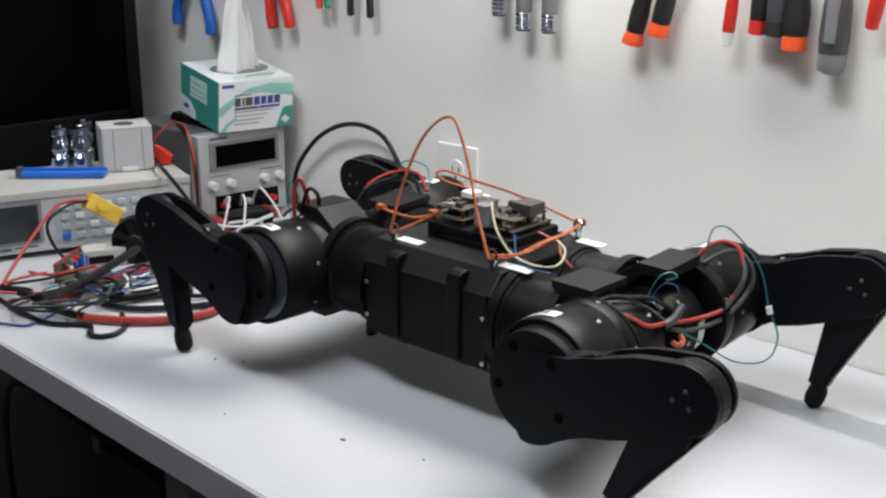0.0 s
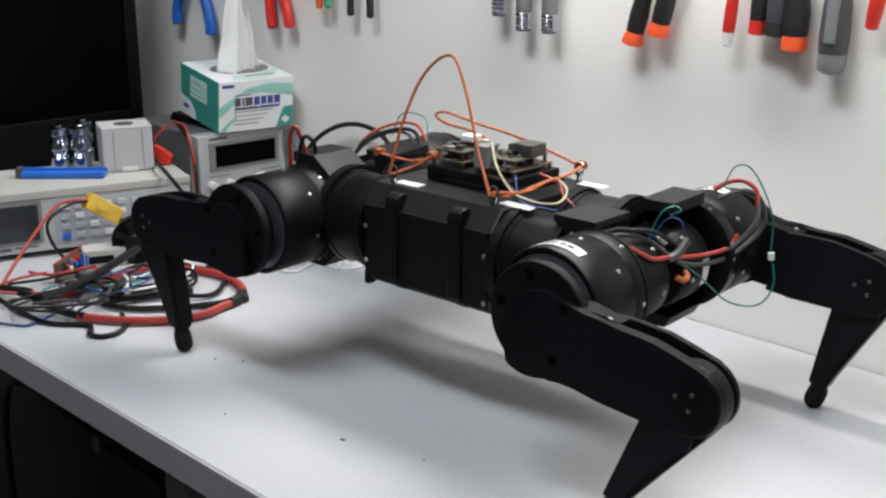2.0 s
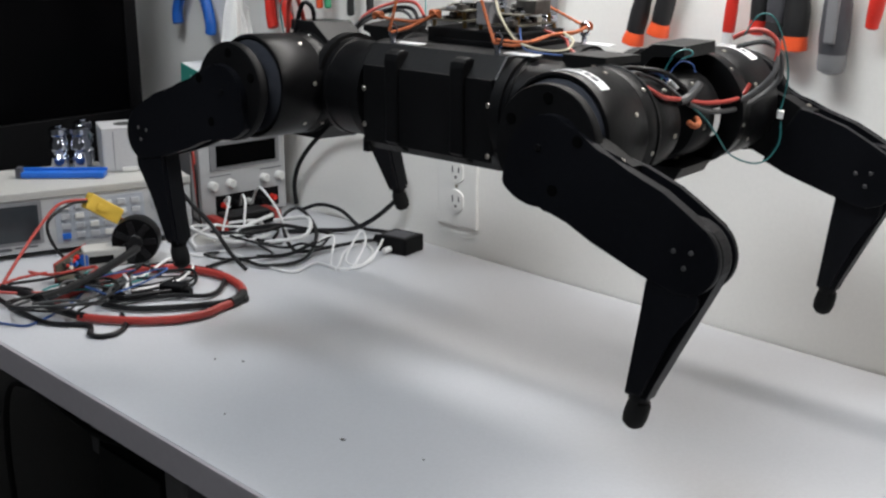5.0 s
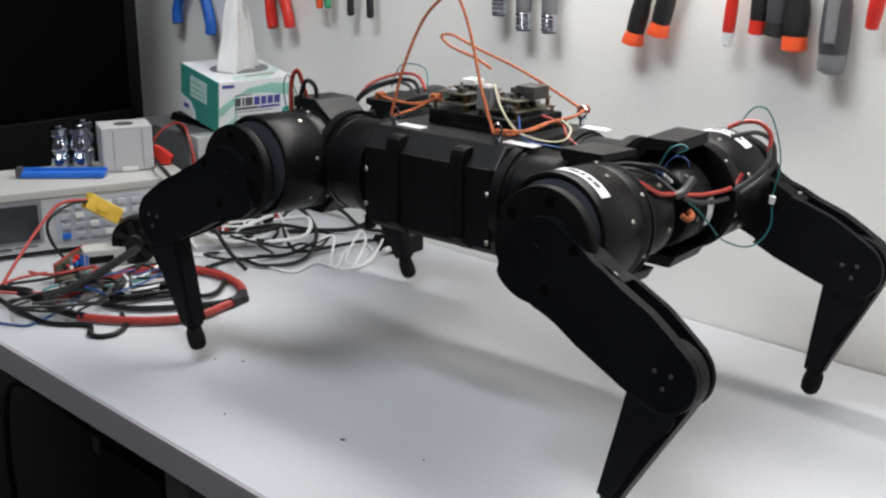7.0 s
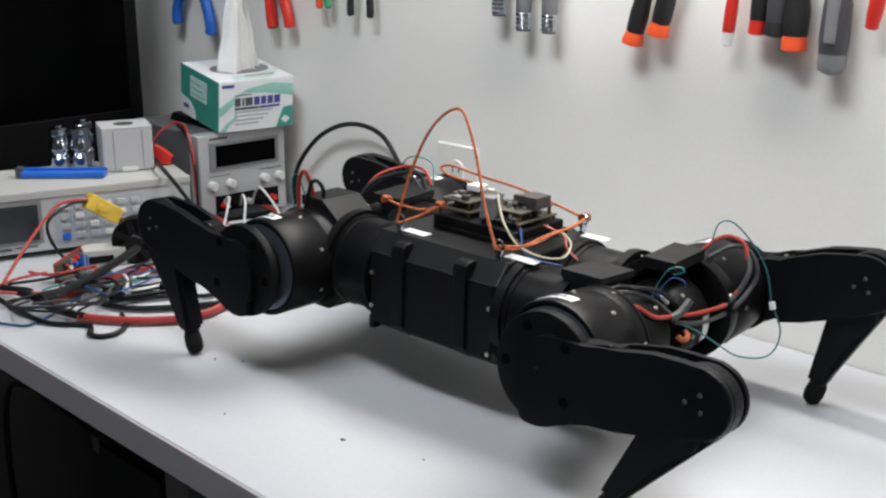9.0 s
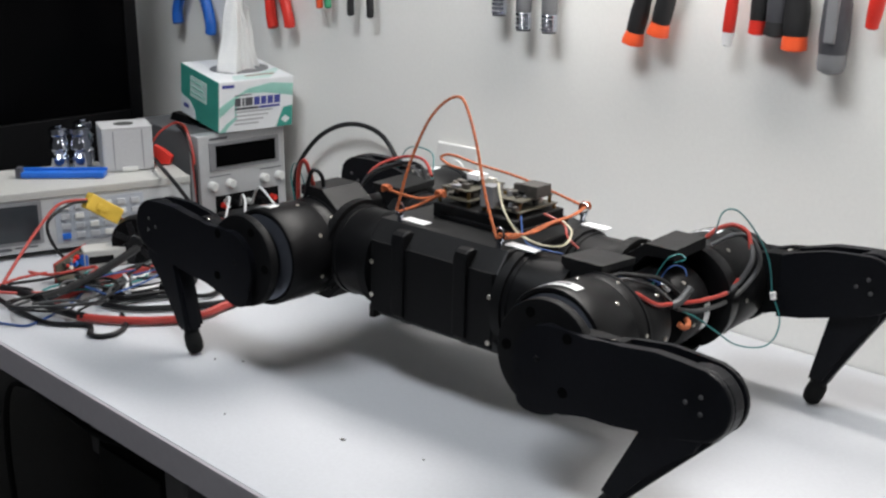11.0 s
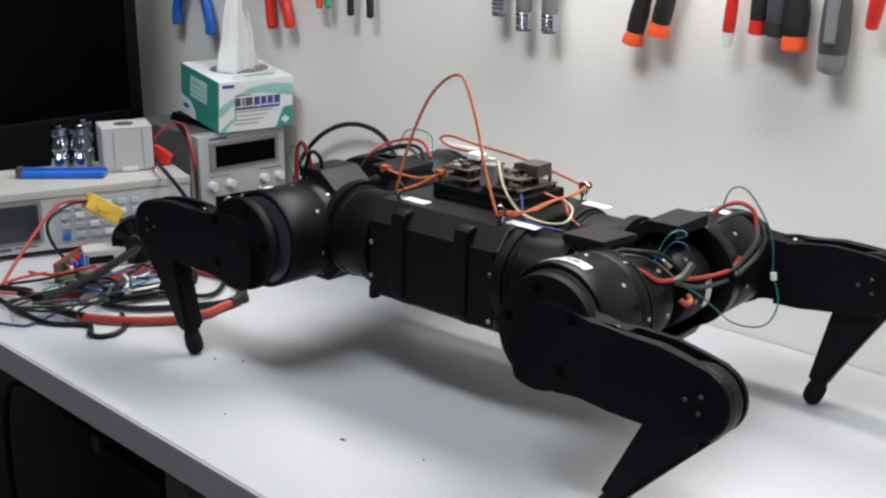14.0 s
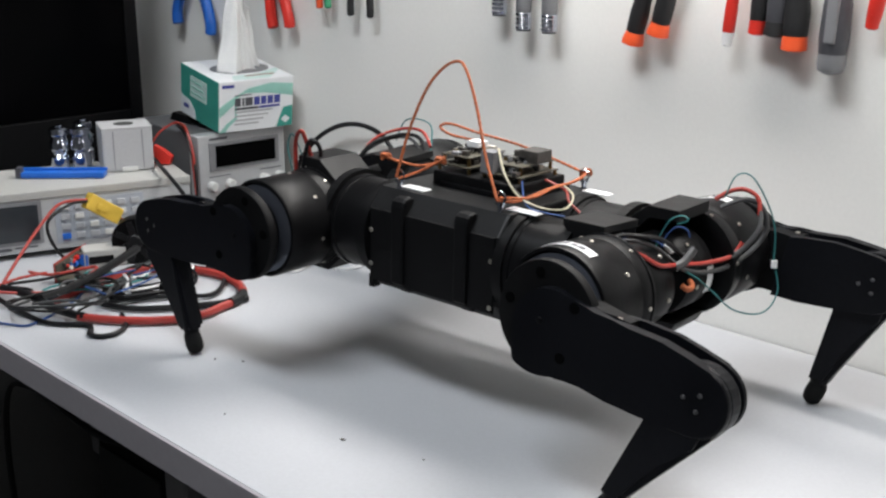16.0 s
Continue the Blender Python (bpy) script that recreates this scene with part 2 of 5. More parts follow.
# ---- the workbench ----
def workbench():
    t = empty("workbench", (0, 0, FLOOR_Z))
    tagged(t, "long white laminate workbench with a thick grey edge", "workbench")
    z = -FLOOR_Z
    part("tabletop", box(-2.5, 0.75, FRONT_Y + 0.003, WALL_Y - 0.003, z - 0.038, z, 0.0012), M_TABLE, t, "white laminate tabletop with small scuffs")
    part("edge_band", box(-2.5, 0.75, FRONT_Y - 0.001, FRONT_Y + 0.003, z - 0.038, z - 0.001, 0.0005), M_EDGE, t, "grey edge band")
    for x in (-2.42, -1.16, 0.62):
        for y in (FRONT_Y + 0.12, WALL_Y - 0.07):
            part("leg", box(x - 0.025, x + 0.025, y - 0.025, y + 0.025, 0, z - 0.038, 0.003), M_GREYG, t)
    # added black panel, stands for the deep shade beneath the tabletop
    part("shade_panel", box(-2.4, 0.6, WALL_Y - 0.040, WALL_Y - 0.012, 0.02, z - 0.038, 0.003), M_BEZEL, t, "dark panel added as the shade under the top")


workbench()


# ---- the quadruped robot ----
HX, HY, ABY, L1, L2, FOOT_R = 0.2125, 0.1831, 0.049, 0.1741, 0.1536, 0.016
LEGS = [(1, 1), (-1, 1), (1, -1), (-1, -1)]
robot = empty("quadruped_robot", (-0.888, 0.9385, 0.1169), 183.4)
tagged(robot, "black four-legged robot with exposed motors, wiring and orange rope", "robot")


def ring_bolts(parent, radius, axis_at, y, count, phase=0.0, r=0.0024, out=0.0012, axis="Y", mat=None):
    for i in range(count):
        a = 2 * math.pi * (i + phase) / count
        u, v = radius * math.cos(a), radius * math.sin(a)
        at = (axis_at[0] + u, y, axis_at[2] + v) if axis == "Y" else (y, axis_at[1] + u, axis_at[2] + v)
        part("screw", cyl(r, -out, out, axis, at, 10, 0.0005), mat or M_SCREW, parent)


def side_bolts(parent, r_out, axis_at, ys, angles, r=0.0026):
    """Screw heads on the outside of a motor that lies along y."""
    for y in ys:
        for a in angles:
            d = Vector((math.cos(radians(a)), 0, math.sin(radians(a))))
            bm = cyl(r, -0.001, 0.0012, "Z", (0, 0, 0), 10, 0.0005)
            m = d.to_track_quat("Z", "Y").to_matrix().to_4x4()
            m.translation = Vector(axis_at) + d * r_out + Vector((0, y, 0))
            bmesh.ops.transform(bm, matrix=m, verts=bm.verts)
            part("screw", bm, M_SCREW, parent)


def arc_patch(r, a0, a1, y0, y1, thick=0.0006, n=12):
    """A thin curved sheet lying on a cylinder along y."""
    bm = bmesh.new()
    rows = []
    for i in range(n + 1):
        a = radians(a0 + (a1 - a0) * i / n)
        rows.append([bm.verts.new((rr * math.cos(a), y, rr * math.sin(a))) for rr, y in ((r, y0), (r, y1), (r + thick, y1), (r + thick, y0))])
    for p_, q in zip(rows, rows[1:]):
        for k in range(4):
            bm.faces.new((p_[k], p_[(k + 1) % 4], q[(k + 1) % 4], q[k]))
    bm.faces.new(rows[0])
    bm.faces.new(rows[-1])
    return bm


def arc_pts(cx, cz, r, a0, a1, n):
    return [(cx + r * math.cos(radians(a0 + (a1 - a0) * i / n)), cz + r * math.sin(radians(a0 + (a1 - a0) * i / n))) for i in range(n + 1)]


def torso():
    sec = [(0.098, -0.040), (0.098, 0.036), (0.080, 0.058), (-0.080, 0.058), (-0.098, 0.036), (-0.098, -0.040), (0 - 0.082, -0.060), (0.082, -0.060)]
    body = part("torso", slab(sec, -0.092, 0.098, 0.003, "YZ"), M_SHELL, robot, "matt black printed torso with chamfered edges")
    for s in (1, -1):
        part("side_panel", slab([(-0.088, -0.049), (0.094, -0.049), (0.094, 0.036), (-0.088, 0.036)], s * 0.097, s * 0.1005, 0.0015), M_PRINT, body)
        for x in (0.049, -0.0435):
            part("strap", slab([(s * 0.088, -0.058), (s * 0.1045, -0.044), (s * 0.1045, 0.044), (s * 0.1025, 0.0505), (s * 0.098, 0.0535), (s * 0.090, 0.055), (s * 0.084, 0.052), (s * 0.094, 0.036), (s * 0.094, -0.040), (s * 0.080, -0.056)], x - 0.0095, x + 0.0095, 0.003, "YZ"), M_PRINT, body, "raised black strap")
        for x, z in ((0.092, 0.010), (0.092, -0.030), (-0.084, 0.010), (-0.084, -0.042)):
            part("screw", cyl(0.0028, 0.0985, 0.1022, "Y", (x, 0, z), 10, 0.0006) if s > 0 else cyl(0.0028, -0.1022, -0.0985, "Y", (x, 0, z), 10, 0.0006), M_SCREW, body)
    # four hip-roll motors lying along the body
    for sx, sy in LEGS:
        x0, x1 = (0.106, 0.160) if sx > 0 else (-0.154, -0.100)
        m = part("roll_motor", lathe([(0.046, x0 - 0.012), (0.0545, x0 - 0.008), (0.0555, x0), (0.0555, x0 + 0.006), (0.0540, x0 + 0.007), (0.0540, x1 - 0.010), (0.0555, x1 - 0.009), (0.0555, x1 - 0.002), (0.053, x1)], "X", (0, sy * 0.050, 0), 48), M_MOTOR, robot, "glossy black round motor housing", True)
        part("clamp_ring", lathe([(0.050, x1 - 0.004), (0.0585, x1 - 0.003), (0.0585, x1 + 0.010), (0.050, x1 + 0.011)] if sx < 0 else [(0.050, x0 - 0.011), (0.0585, x0 - 0.010), (0.0585, x0 + 0.003), (0.050, x0 + 0.004)], "X", (0, sy * 0.050, 0), 48), M_PRINT, m, "", True)
        xe = x1 + 0.001 if sx > 0 else x0 - 0.013
        part("output_flange", cyl(0.0495, xe - 0.004, xe + 0.004, "X", (0, sy * 0.050, 0), 48, 0.001), M_FLANGE, m, "", True)
        ring_bolts(m, 0.044, (0, sy * 0.050, 0), xe + sx * 0.003, 8, 0.3, 0.0022, 0.0025, "X", M_BRASS)
        part("clamp_tab", box((x0 if sx > 0 else x1) - 0.004, (x0 if sx > 0 else x1) + 0.004, sy * 0.080 - 0.006, sy * 0.080 + 0.006, -0.066, -0.050, 0.001), M_PRINT, m)
    # electronics on the back
    deck = part("electronics_tray", box(-0.060, 0.062, -0.062, 0.030, 0.057, 0.0745, 0.0025), M_PRINT, robot, "black raised electronics tray")
    part("tray_lip", box(-0.064, 0.050, -0.066, 0.034, 0.0575, 0.0635, 0.0015), M_PRINT, deck)
    rng = random.Random(7)
    for name, (x0, x1, y0, y1, z0) in (("circuit_board", (0.012, 0.062, -0.050, 0.024, 0.081)), ("circuit_board", (0.016, 0.058, -0.046, 0.020, 0.0915)), ("circuit_board", (-0.056, 0.000, -0.054, 0.018, 0.080)), ("circuit_board", (-0.052, -0.004, -0.050, 0.012, 0.0905))):
        pcb = part(name, box(x0, x1, y0, y1, z0, z0 + 0.0016, 0.0003), M_PCB, robot, "small dark green circuit board with components")
        for cx, cy in ((x0 + 0.003, y0 + 0.003), (x1 - 0.003, y0 + 0.003), (x0 + 0.003, y1 - 0.003), (x1 - 0.003, y1 - 0.003)):
            part("standoff", cyl(0.0022, z0 - 0.010, z0, "Z", (cx, cy, 0), 8, 0.0003), M_BRASS, pcb)
        for k in range(24):
            cx, cy = rng.uniform(x0 + 0.005, x1 - 0.008), rng.uniform(y0 + 0.004, y1 - 0.008)
            w, d, h = rng.uniform(0.002, 0.011), rng.uniform(0.002, 0.010), rng.uniform(0.0012, 0.0075)
            part("component", box(cx, cx + w, cy, cy + d, z0 + 0.0016, z0 + 0.0016 + h, 0.0004), rng.choice((M_CHIP, M_CHIP, M_SOLDER, M_GREYG, M_CHIP, M_SCREW, M_BLKW, M_BRASS, M_PRINT)), pcb)
    part("white_connector", box(0.026, 0.044, -0.026, -0.008, 0.099, 0.106, 0.001), M_LABEL, robot)
    part("heat_sink", box(-0.020, -0.002, 0.004, 0.022, 0.080, 0.105, 0.001), M_GREYG, robot)
    part("regulator", box(-0.056, -0.030, -0.040, -0.012, 0.092, 0.106, 0.001), M_CHIP, robot)
    # name labels and eye bolts at the rope ties
    for x, y, w in ((0.056, 0.064, 0.034), (-0.094, 0.058, 0.040), (-0.100, -0.070, 0.034)):
        part("paper_label", box(x - w / 2, x + w / 2, y - 0.007, y + 0.007, 0.0578, 0.0592, 0.0002), M_LABEL, body, "small white paper label")
    for x in (0.070, -0.076):
        for y in (0.083, -0.083):
            eye = part("eye_bolt", lathe([(0.003, 0.050), (0.003, 0.066), (0.005, 0.066), (0.005, 0.069), (0.002, 0.069)], "Z", (x, y * 0.93, 0), 12), M_STEEL, robot, "small steel eye bolt", True)
            loop = [(x + 0.006 * math.cos(a), y * 0.93, 0.074 + 0.006 * math.sin(a)) for a in [k * math.pi / 5 for k in range(11)]]
            part("eye", tube(loop, 0.0013, 6, 2), M_STEEL, eye)


torso()

ROPES = {
    "lifting_rope": [(0.07, 0.083, 0.072), (0.064, 0.07, 0.123), (0.053, 0.055, 0.169), (0.038, 0.045, 0.194), (0.02, 0.04, 0.204), (0.003, 0.045, 0.196), (-0.021, 0.055, 0.161), (-0.048, 0.07, 0.112), (-0.076, 0.083, 0.071)],
    "rear_rope": [(-0.076, 0.083, 0.071), (-0.08, 0.05, 0.066), (-0.084, 0.0, 0.072), (-0.078, -0.05, 0.070), (-0.075, -0.083, 0.074)],
    "knot_rope": [(0.118, 0.05, 0.083), (0.094, 0.05, 0.081), (0.067, 0.045, 0.080), (0.041, 0.04, 0.088)],
    "front_rope": [(0.067, 0.083, 0.071), (0.057, 0.06, 0.077), (0.036, 0.045, 0.091)],
}
for nm, pts in ROPES.items():
    part(nm, tube(pts, 0.0017, 8, 14, None, 0.14), M_ROPE, robot, "twisted orange cord", True)
PIVOT = Vector((-0.075, -0.083, 0.074))
LOOSE = [(-0.075, -0.083, 0.074), (-0.022, -0.08, 0.086), (0.03, -0.08, 0.094), (0.084, -0.08, 0.098), (0.131, -0.08, 0.103), (0.144, -0.075, 0.098), (0.122, -0.07, 0.092), (0.076, -0.06, 0.093), (0.041, -0.05, 0.091)]
loose_rope = part("loose_rope", tube([Vector(p) - PIVOT for p in LOOSE], 0.0017, 8, 14, None, 0.14), M_ROPE, robot, "loose loop of twisted orange cord", True)
loose_rope.location = PIVOT
part("second_strand", tube([(-0.076, 0.080, 0.074), (-0.088, 0.04, 0.069), (-0.090, 0.0, 0.074), (-0.084, -0.05, 0.073), (-0.078, -0.083, 0.077)], 0.0016, 8, 12, None, 0.14), M_ROPE, robot, "", True)
for k, (x, y, z) in enumerate([(0.118, 0.05, 0.084), (-0.075, -0.083, 0.076), (0.040, 0.042, 0.090)]):
    bm = None
    for j in range(3):
        loop = [(x + 0.0035 * math.cos(a) * (1 if j else 0.6), y + 0.004 * math.sin(a + j), z + 0.003 * math.sin(a * (1 + 0.5 * j))) for a in [q * math.pi / 4 for q in range(9)]]
        bm = tube(loop, 0.0021, 6, 3, bm)
    part("rope_knot", bm, M_ROPE, robot, "tight orange rope knot", True)
WIRES = [
    ("signal_wire", M_YELW, 0.0012, [(-0.020, 0.012, 0.108), (-0.036, 0.030, 0.105), (-0.060, 0.050, 0.090), (-0.081, 0.051, 0.070), (-0.115, 0.051, 0.064), (-0.130, 0.034, 0.064), (-0.117, 0.003, 0.070), (-0.095, -0.011, 0.075)]),
    ("signal_wire", M_BLUEW, 0.0010, [(-0.060, 0.020, 0.079), (-0.085, 0.046, 0.064), (-0.110, 0.058, 0.062), (-0.140, 0.050, 0.060)]),
    ("signal_wire", M_GRYW, 0.0012, [(-0.022, 0.016, 0.106), (-0.040, 0.036, 0.098), (-0.066, 0.050, 0.082), (-0.084, 0.044, 0.066)]),
    ("power_wire", M_REDW, 0.0015, [(-0.062, -0.02, 0.075), (-0.09, -0.02, 0.068), (-0.110, 0.0, 0.062), (-0.125, 0.0, 0.052)]),
]
for nm, mt, r, pts in WIRES:
    part(nm, tube(pts, r, 6, 6), mt, robot, "", True)


def hip_module(sx, sy):
    """The block that swings at the body's end."""
    low = [(0.166, -0.046), (0.186, -0.064), (0.232, -0.064), (0.240, -0.051), (0.204, -0.0515), (0.184, -0.044), (0.184, 0.044)]
    if sx * sy > 0:
        out = [(0.236, 0.072), (0.199, 0.072), (0.166, 0.048)] + low + [(0.200, 0.060), (0.236, 0.060)]
    else:
        out = [(0.207, 0.0655), (0.157, 0.0655), (0.157, 0.0580), (0.166, 0.052)] + low + [(0.196, 0.0565), (0.207, 0.0580)]
    ob = part("hip_bracket", slab([(sx * u, w) for u, w in out], sy * 0.018, sy * 0.081, 0.0012), M_SHELL, robot, "black faceted hip bracket with a flat top")

    def sp(name, bm, mat, label="", smooth=False):
        o = part(name, bm, mat, ob, label, smooth)
        return o
    c_ = (sx * HX, 0, 0)
    prof = lambda rows: [(r, sy * y) for r, y in rows]
    arch = [(sy * 0.050 + sy * u, w) for u, w in arc_pts(0, 0, 0.0615, -20, 200, 26) + arc_pts(0, 0, 0.0562, 200, -20, 26)]
    sp("bracket_arch", slab(arch, *sorted((sx * 0.158, sx * 0.1695)), 0.0008, "YZ"), M_PRINT, "black arch round the motor's end")
    sp("knee_motor", lathe(prof([(0.030, 0.012), (0.042, 0.014), (0.0450, 0.019), (0.0450, 0.060), (0.0425, 0.064), (0.036, 0.065)]), "Y", c_, 48), M_MOTOR, "black round inner motor", True)
    sp("motor_spacer", lathe(prof([(0.034, 0.064), (0.034, 0.088)]), "Y", c_, 40), M_PRINT, "", True)
    side_bolts(ob, 0.0452, c_, (sy * 0.028,), (10, 70, 130, 190, 250, 310))
    if (sx, sy) == (-1, -1):
        lab = arc_patch(0.0457, 168, 205, sy * 0.046, sy * 0.058)
        bmesh.ops.translate(lab, verts=lab.verts, vec=c_)
        sp("paper_label", lab, M_LABEL, "curved white paper label")
    sp("driver_board", box(sx * HX - 0.020, sx * HX + 0.020, sy * 0.0105 - 0.0015, sy * 0.0105 + 0.0015, -0.026, 0.026, 0.0005), M_PCB)
    for k, (u, v) in enumerate(((-0.010, 0.012), (0.008, 0.010), (0.004, -0.012), (-0.012, -0.008))):
        sp("component", box(sx * HX + u - 0.005, sx * HX + u + 0.005, sy * 0.0065 - 0.003, sy * 0.0065 + 0.003, v - 0.004, v + 0.004, 0.0005), (M_SOLDER, M_CHIP, M_LABEL, M_CHIP)[k])
    return ob


def hip_wires(i, ob):
    """Loose wiring of each hip, in the robot's space."""
    sets = {
        1: [(M_REDW, 0.0024, [(-0.214, 0.080, 0.036), (-0.219, 0.081, 0.045), (-0.226, 0.078, 0.046), (-0.238, 0.062, 0.041), (-0.250, 0.044, 0.030), (-0.253, 0.022, 0.027), (-0.250, 0.000, 0.024)]),
            (M_BLKW, 0.0024, [(-0.204, 0.080, 0.038), (-0.205, 0.078, 0.049), (-0.213, 0.060, 0.055), (-0.227, 0.045, 0.055), (-0.238, 0.020, 0.050), (-0.246, 0.000, 0.036), (-0.250, -0.010, 0.028)]),
            (M_GRYW, 0.0019, [(-0.210, 0.080, 0.038), (-0.213, 0.076, 0.050), (-0.224, 0.052, 0.051), (-0.236, 0.026, 0.042), (-0.252, 0.014, 0.028), (-0.250, -0.006, 0.024)]),
            (M_BLUEW, 0.0010, [(-0.212, 0.062, 0.053), (-0.224, 0.046, 0.054), (-0.232, 0.028, 0.050), (-0.236, 0.012, 0.042)]),
            (M_TEALW, 0.0008, [(-0.222, 0.004, 0.037), (-0.224, 0.000, 0.050), (-0.234, 0.000, 0.068), (-0.242, -0.010, 0.072), (-0.248, -0.010, 0.068), (-0.236, -0.010, 0.062)]),
            (M_BLUEW, 0.0008, [(-0.226, 0.000, 0.037), (-0.229, -0.004, 0.050), (-0.238, -0.006, 0.060), (-0.247, -0.012, 0.058), (-0.250, -0.014, 0.050)]),
            (M_ROPE, 0.003, [(-0.258, 0.006, 0.004), (-0.262, 0.0, 0.000), (-0.262, -0.008, 0.002), (-0.256, -0.012, 0.006)]),
            (M_WHTW, 0.0033, [(-0.233, 0.004, 0.042), (-0.238, -0.002, 0.034)]),
            (M_GRYW, 0.0044, [(-0.252, 0.016, 0.024), (-0.256, 0.004, 0.028), (-0.258, -0.010, 0.040)])],
        3: [(M_REDW, 0.0024, [(-0.250, 0.002, 0.022), (-0.252, -0.012, 0.020), (-0.256, -0.042, 0.015), (-0.266, -0.080, 0.016), (-0.272, -0.092, 0.030)])],
        0: [(M_REDW, 0.0026, [(0.236, 0.085, 0.045), (0.236, 0.085, 0.088), (0.226, 0.085, 0.104), (0.224, 0.078, 0.089), (0.222, 0.068, 0.058)]),
            (M_BLKW, 0.0026, [(0.230, 0.082, 0.048), (0.220, 0.078, 0.090), (0.208, 0.072, 0.085), (0.212, 0.066, 0.058)]),
            (M_TEALW, 0.0008, [(0.240, 0.085, 0.045), (0.250, 0.085, 0.080), (0.246, 0.080, 0.096), (0.236, 0.070, 0.060)])],
        2: [(M_REDW, 0.0020, [(0.262, -0.04, 0.030), (0.256, -0.07, 0.066), (0.231, -0.1, 0.080), (0.194, -0.1, 0.082), (0.161, -0.08, 0.070)]),
            (M_BLKW, 0.0026, [(0.262, -0.03, 0.020), (0.254, -0.06, 0.060), (0.226, -0.09, 0.074), (0.19, -0.09, 0.076), (0.160, -0.07, 0.060)]),
            (M_GRYW, 0.0022, [(0.266, -0.03, 0.010), (0.262, -0.06, 0.050), (0.240, -0.09, 0.068), (0.20, -0.088, 0.072), (0.165, -0.07, 0.056)]),
            (M_TEALW, 0.0009, [(0.250, -0.11, 0.060), (0.23, -0.11, 0.091), (0.188, -0.11, 0.09), (0.170, -0.09, 0.062)])],
    }
    for mt, r, pts in sets[i]:
        part("hip_wire", tube(pts, r, 8, 6), mt, ob, "", True)


def thigh(sx, sy):
    """Upper leg: two plates on a core, hip axis at the origin, knee straight below. +u points away from the body's middle."""
    def mir(pts):
        return [(sx * u, w) for u, w in pts]
    k = (0.0, -L1)
    plate = arc_pts(-0.010, -0.022, 0.043, 4, 122, 16) + arc_pts(-0.002, -0.008, 0.0535, 158, 216, 10) + [(-0.0425, -0.048), (-0.0425, -0.066), (-0.042, -0.095), (-0.036, -0.150)] + arc_pts(k[0], k[1], 0.0325, 195, 350, 14) + [(0.0345, -0.155), (0.0360, -0.130), (0.0325, -0.095), (0.0295, -0.078), (0.0305, -0.060), (0.0300, -0.034)]
    lower = [p for p in plate if p[1] < -0.0605]
    core = arc_pts(-0.002, -0.008, 0.036, 0, 200, 16) + [(-0.040, -0.03), (-0.038, -0.09), (-0.030, -0.145)] + arc_pts(k[0], k[1], 0.027, 190, 300, 8) + [(0.002, -0.150), (0.004, -0.108), (0.010, -0.096), (0.0312, -0.090), (0.0294, -0.078), (0.0304, -0.060), (0.0294, -0.034), (0.0300, -0.021)]
    o = -sy * 0.006
    ob = part("thigh", slab(mir(core), o - 0.011, o + 0.011, 0), M_PRINT, robot, "black upper leg link with two side plates")
    part("outer_plate", slab(mir(plate), o + sy * 0.009, o + sy * 0.0205, 0.003), M_LINK, ob, "matt black outer leg plate")
    part("inner_plate", slab(mir(lower), o - sy * 0.0150, o - sy * 0.0085, 0.002), M_LINK, ob)
    rel = lambda rows: [(r, sy * (y - HY) + o) for r, y in rows]
    part("hip_motor", lathe(rel([(0.048, 0.084), (0.0565, 0.0845), (0.0600, 0.086), (0.0600, 0.089), (0.0585, 0.090), (0.0585, 0.104), (0.0580, 0.105), (0.0580, 0.107), (0.0585, 0.108), (0.0585, 0.1672), (0.0575, 0.1696), (0.0545, 0.1702), (0.0530, 0.1680), (0.049, 0.1675)]), "Y", (0, 0, 0), 64), M_MOTOR, ob, "glossy black round outer motor", True)
    part("hub_ring", lathe(rel([(0.0525, 0.1672), (0.0520, 0.1686), (0.0440, 0.1716), (0.0380, 0.1724), (0.0370, 0.1700)]), "Y", (0, 0, 0), 56), M_FLANGE, ob, "grey anodised output flange", True)
    part("hub_neck", lathe(rel([(0.0380, 0.1700), (0.0380, 0.1835)]), "Y", (-sx * 0.001, 0, -0.004), 40), M_PRINT, ob, "", True)
    part("hub_disc", lathe(rel([(0.046, 0.1825), (0.0540, 0.1832), (0.0552, 0.1845), (0.0552, 0.1925), (0.0542, 0.1942), (0.048, 0.1945)]), "Y", (-sx * 0.002, 0, -0.008), 64), M_PRINT, ob, "black hub disc behind the leg plate", True)
    side_bolts(ob, 0.0585, (0, 0, 0), (sy * (0.123 - HY) + o,), [90 - sx * (90 - a) for a in (-42, 8, 58, 108, 158, 208, 258)], 0.0024)
    side_bolts(ob, 0.0585, (0, 0, 0), (sy * (0.094 - HY) + o,), [90 - sx * (90 - a) for a in (-20, 40, 100, 160, 220, 280)], 0.0022)
    mid, half = (14, 29) if sx < 0 else (-18, 18)
    ang = lambda v: 90 - sx * (90 - v)
    part("paper_label", arc_patch(0.0586, ang(mid - half), ang(mid + half), sy * (0.1445 - HY) + o, sy * (0.1585 - HY) + o), M_LABEL, ob, "curved white paper label")
    bars = bmesh.new()
    for a0, a1 in ((-0.62, -0.36), (-0.30, -0.10), (0.02, 0.16), (0.22, 0.62)):
        merge(bars, arc_patch(0.0592, ang(mid + a0 * half), ang(mid + a1 * half), sy * (0.1485 - HY) + o, sy * (0.1545 - HY) + o, 0.0004))
    part("label_print", bars, M_INK, ob)
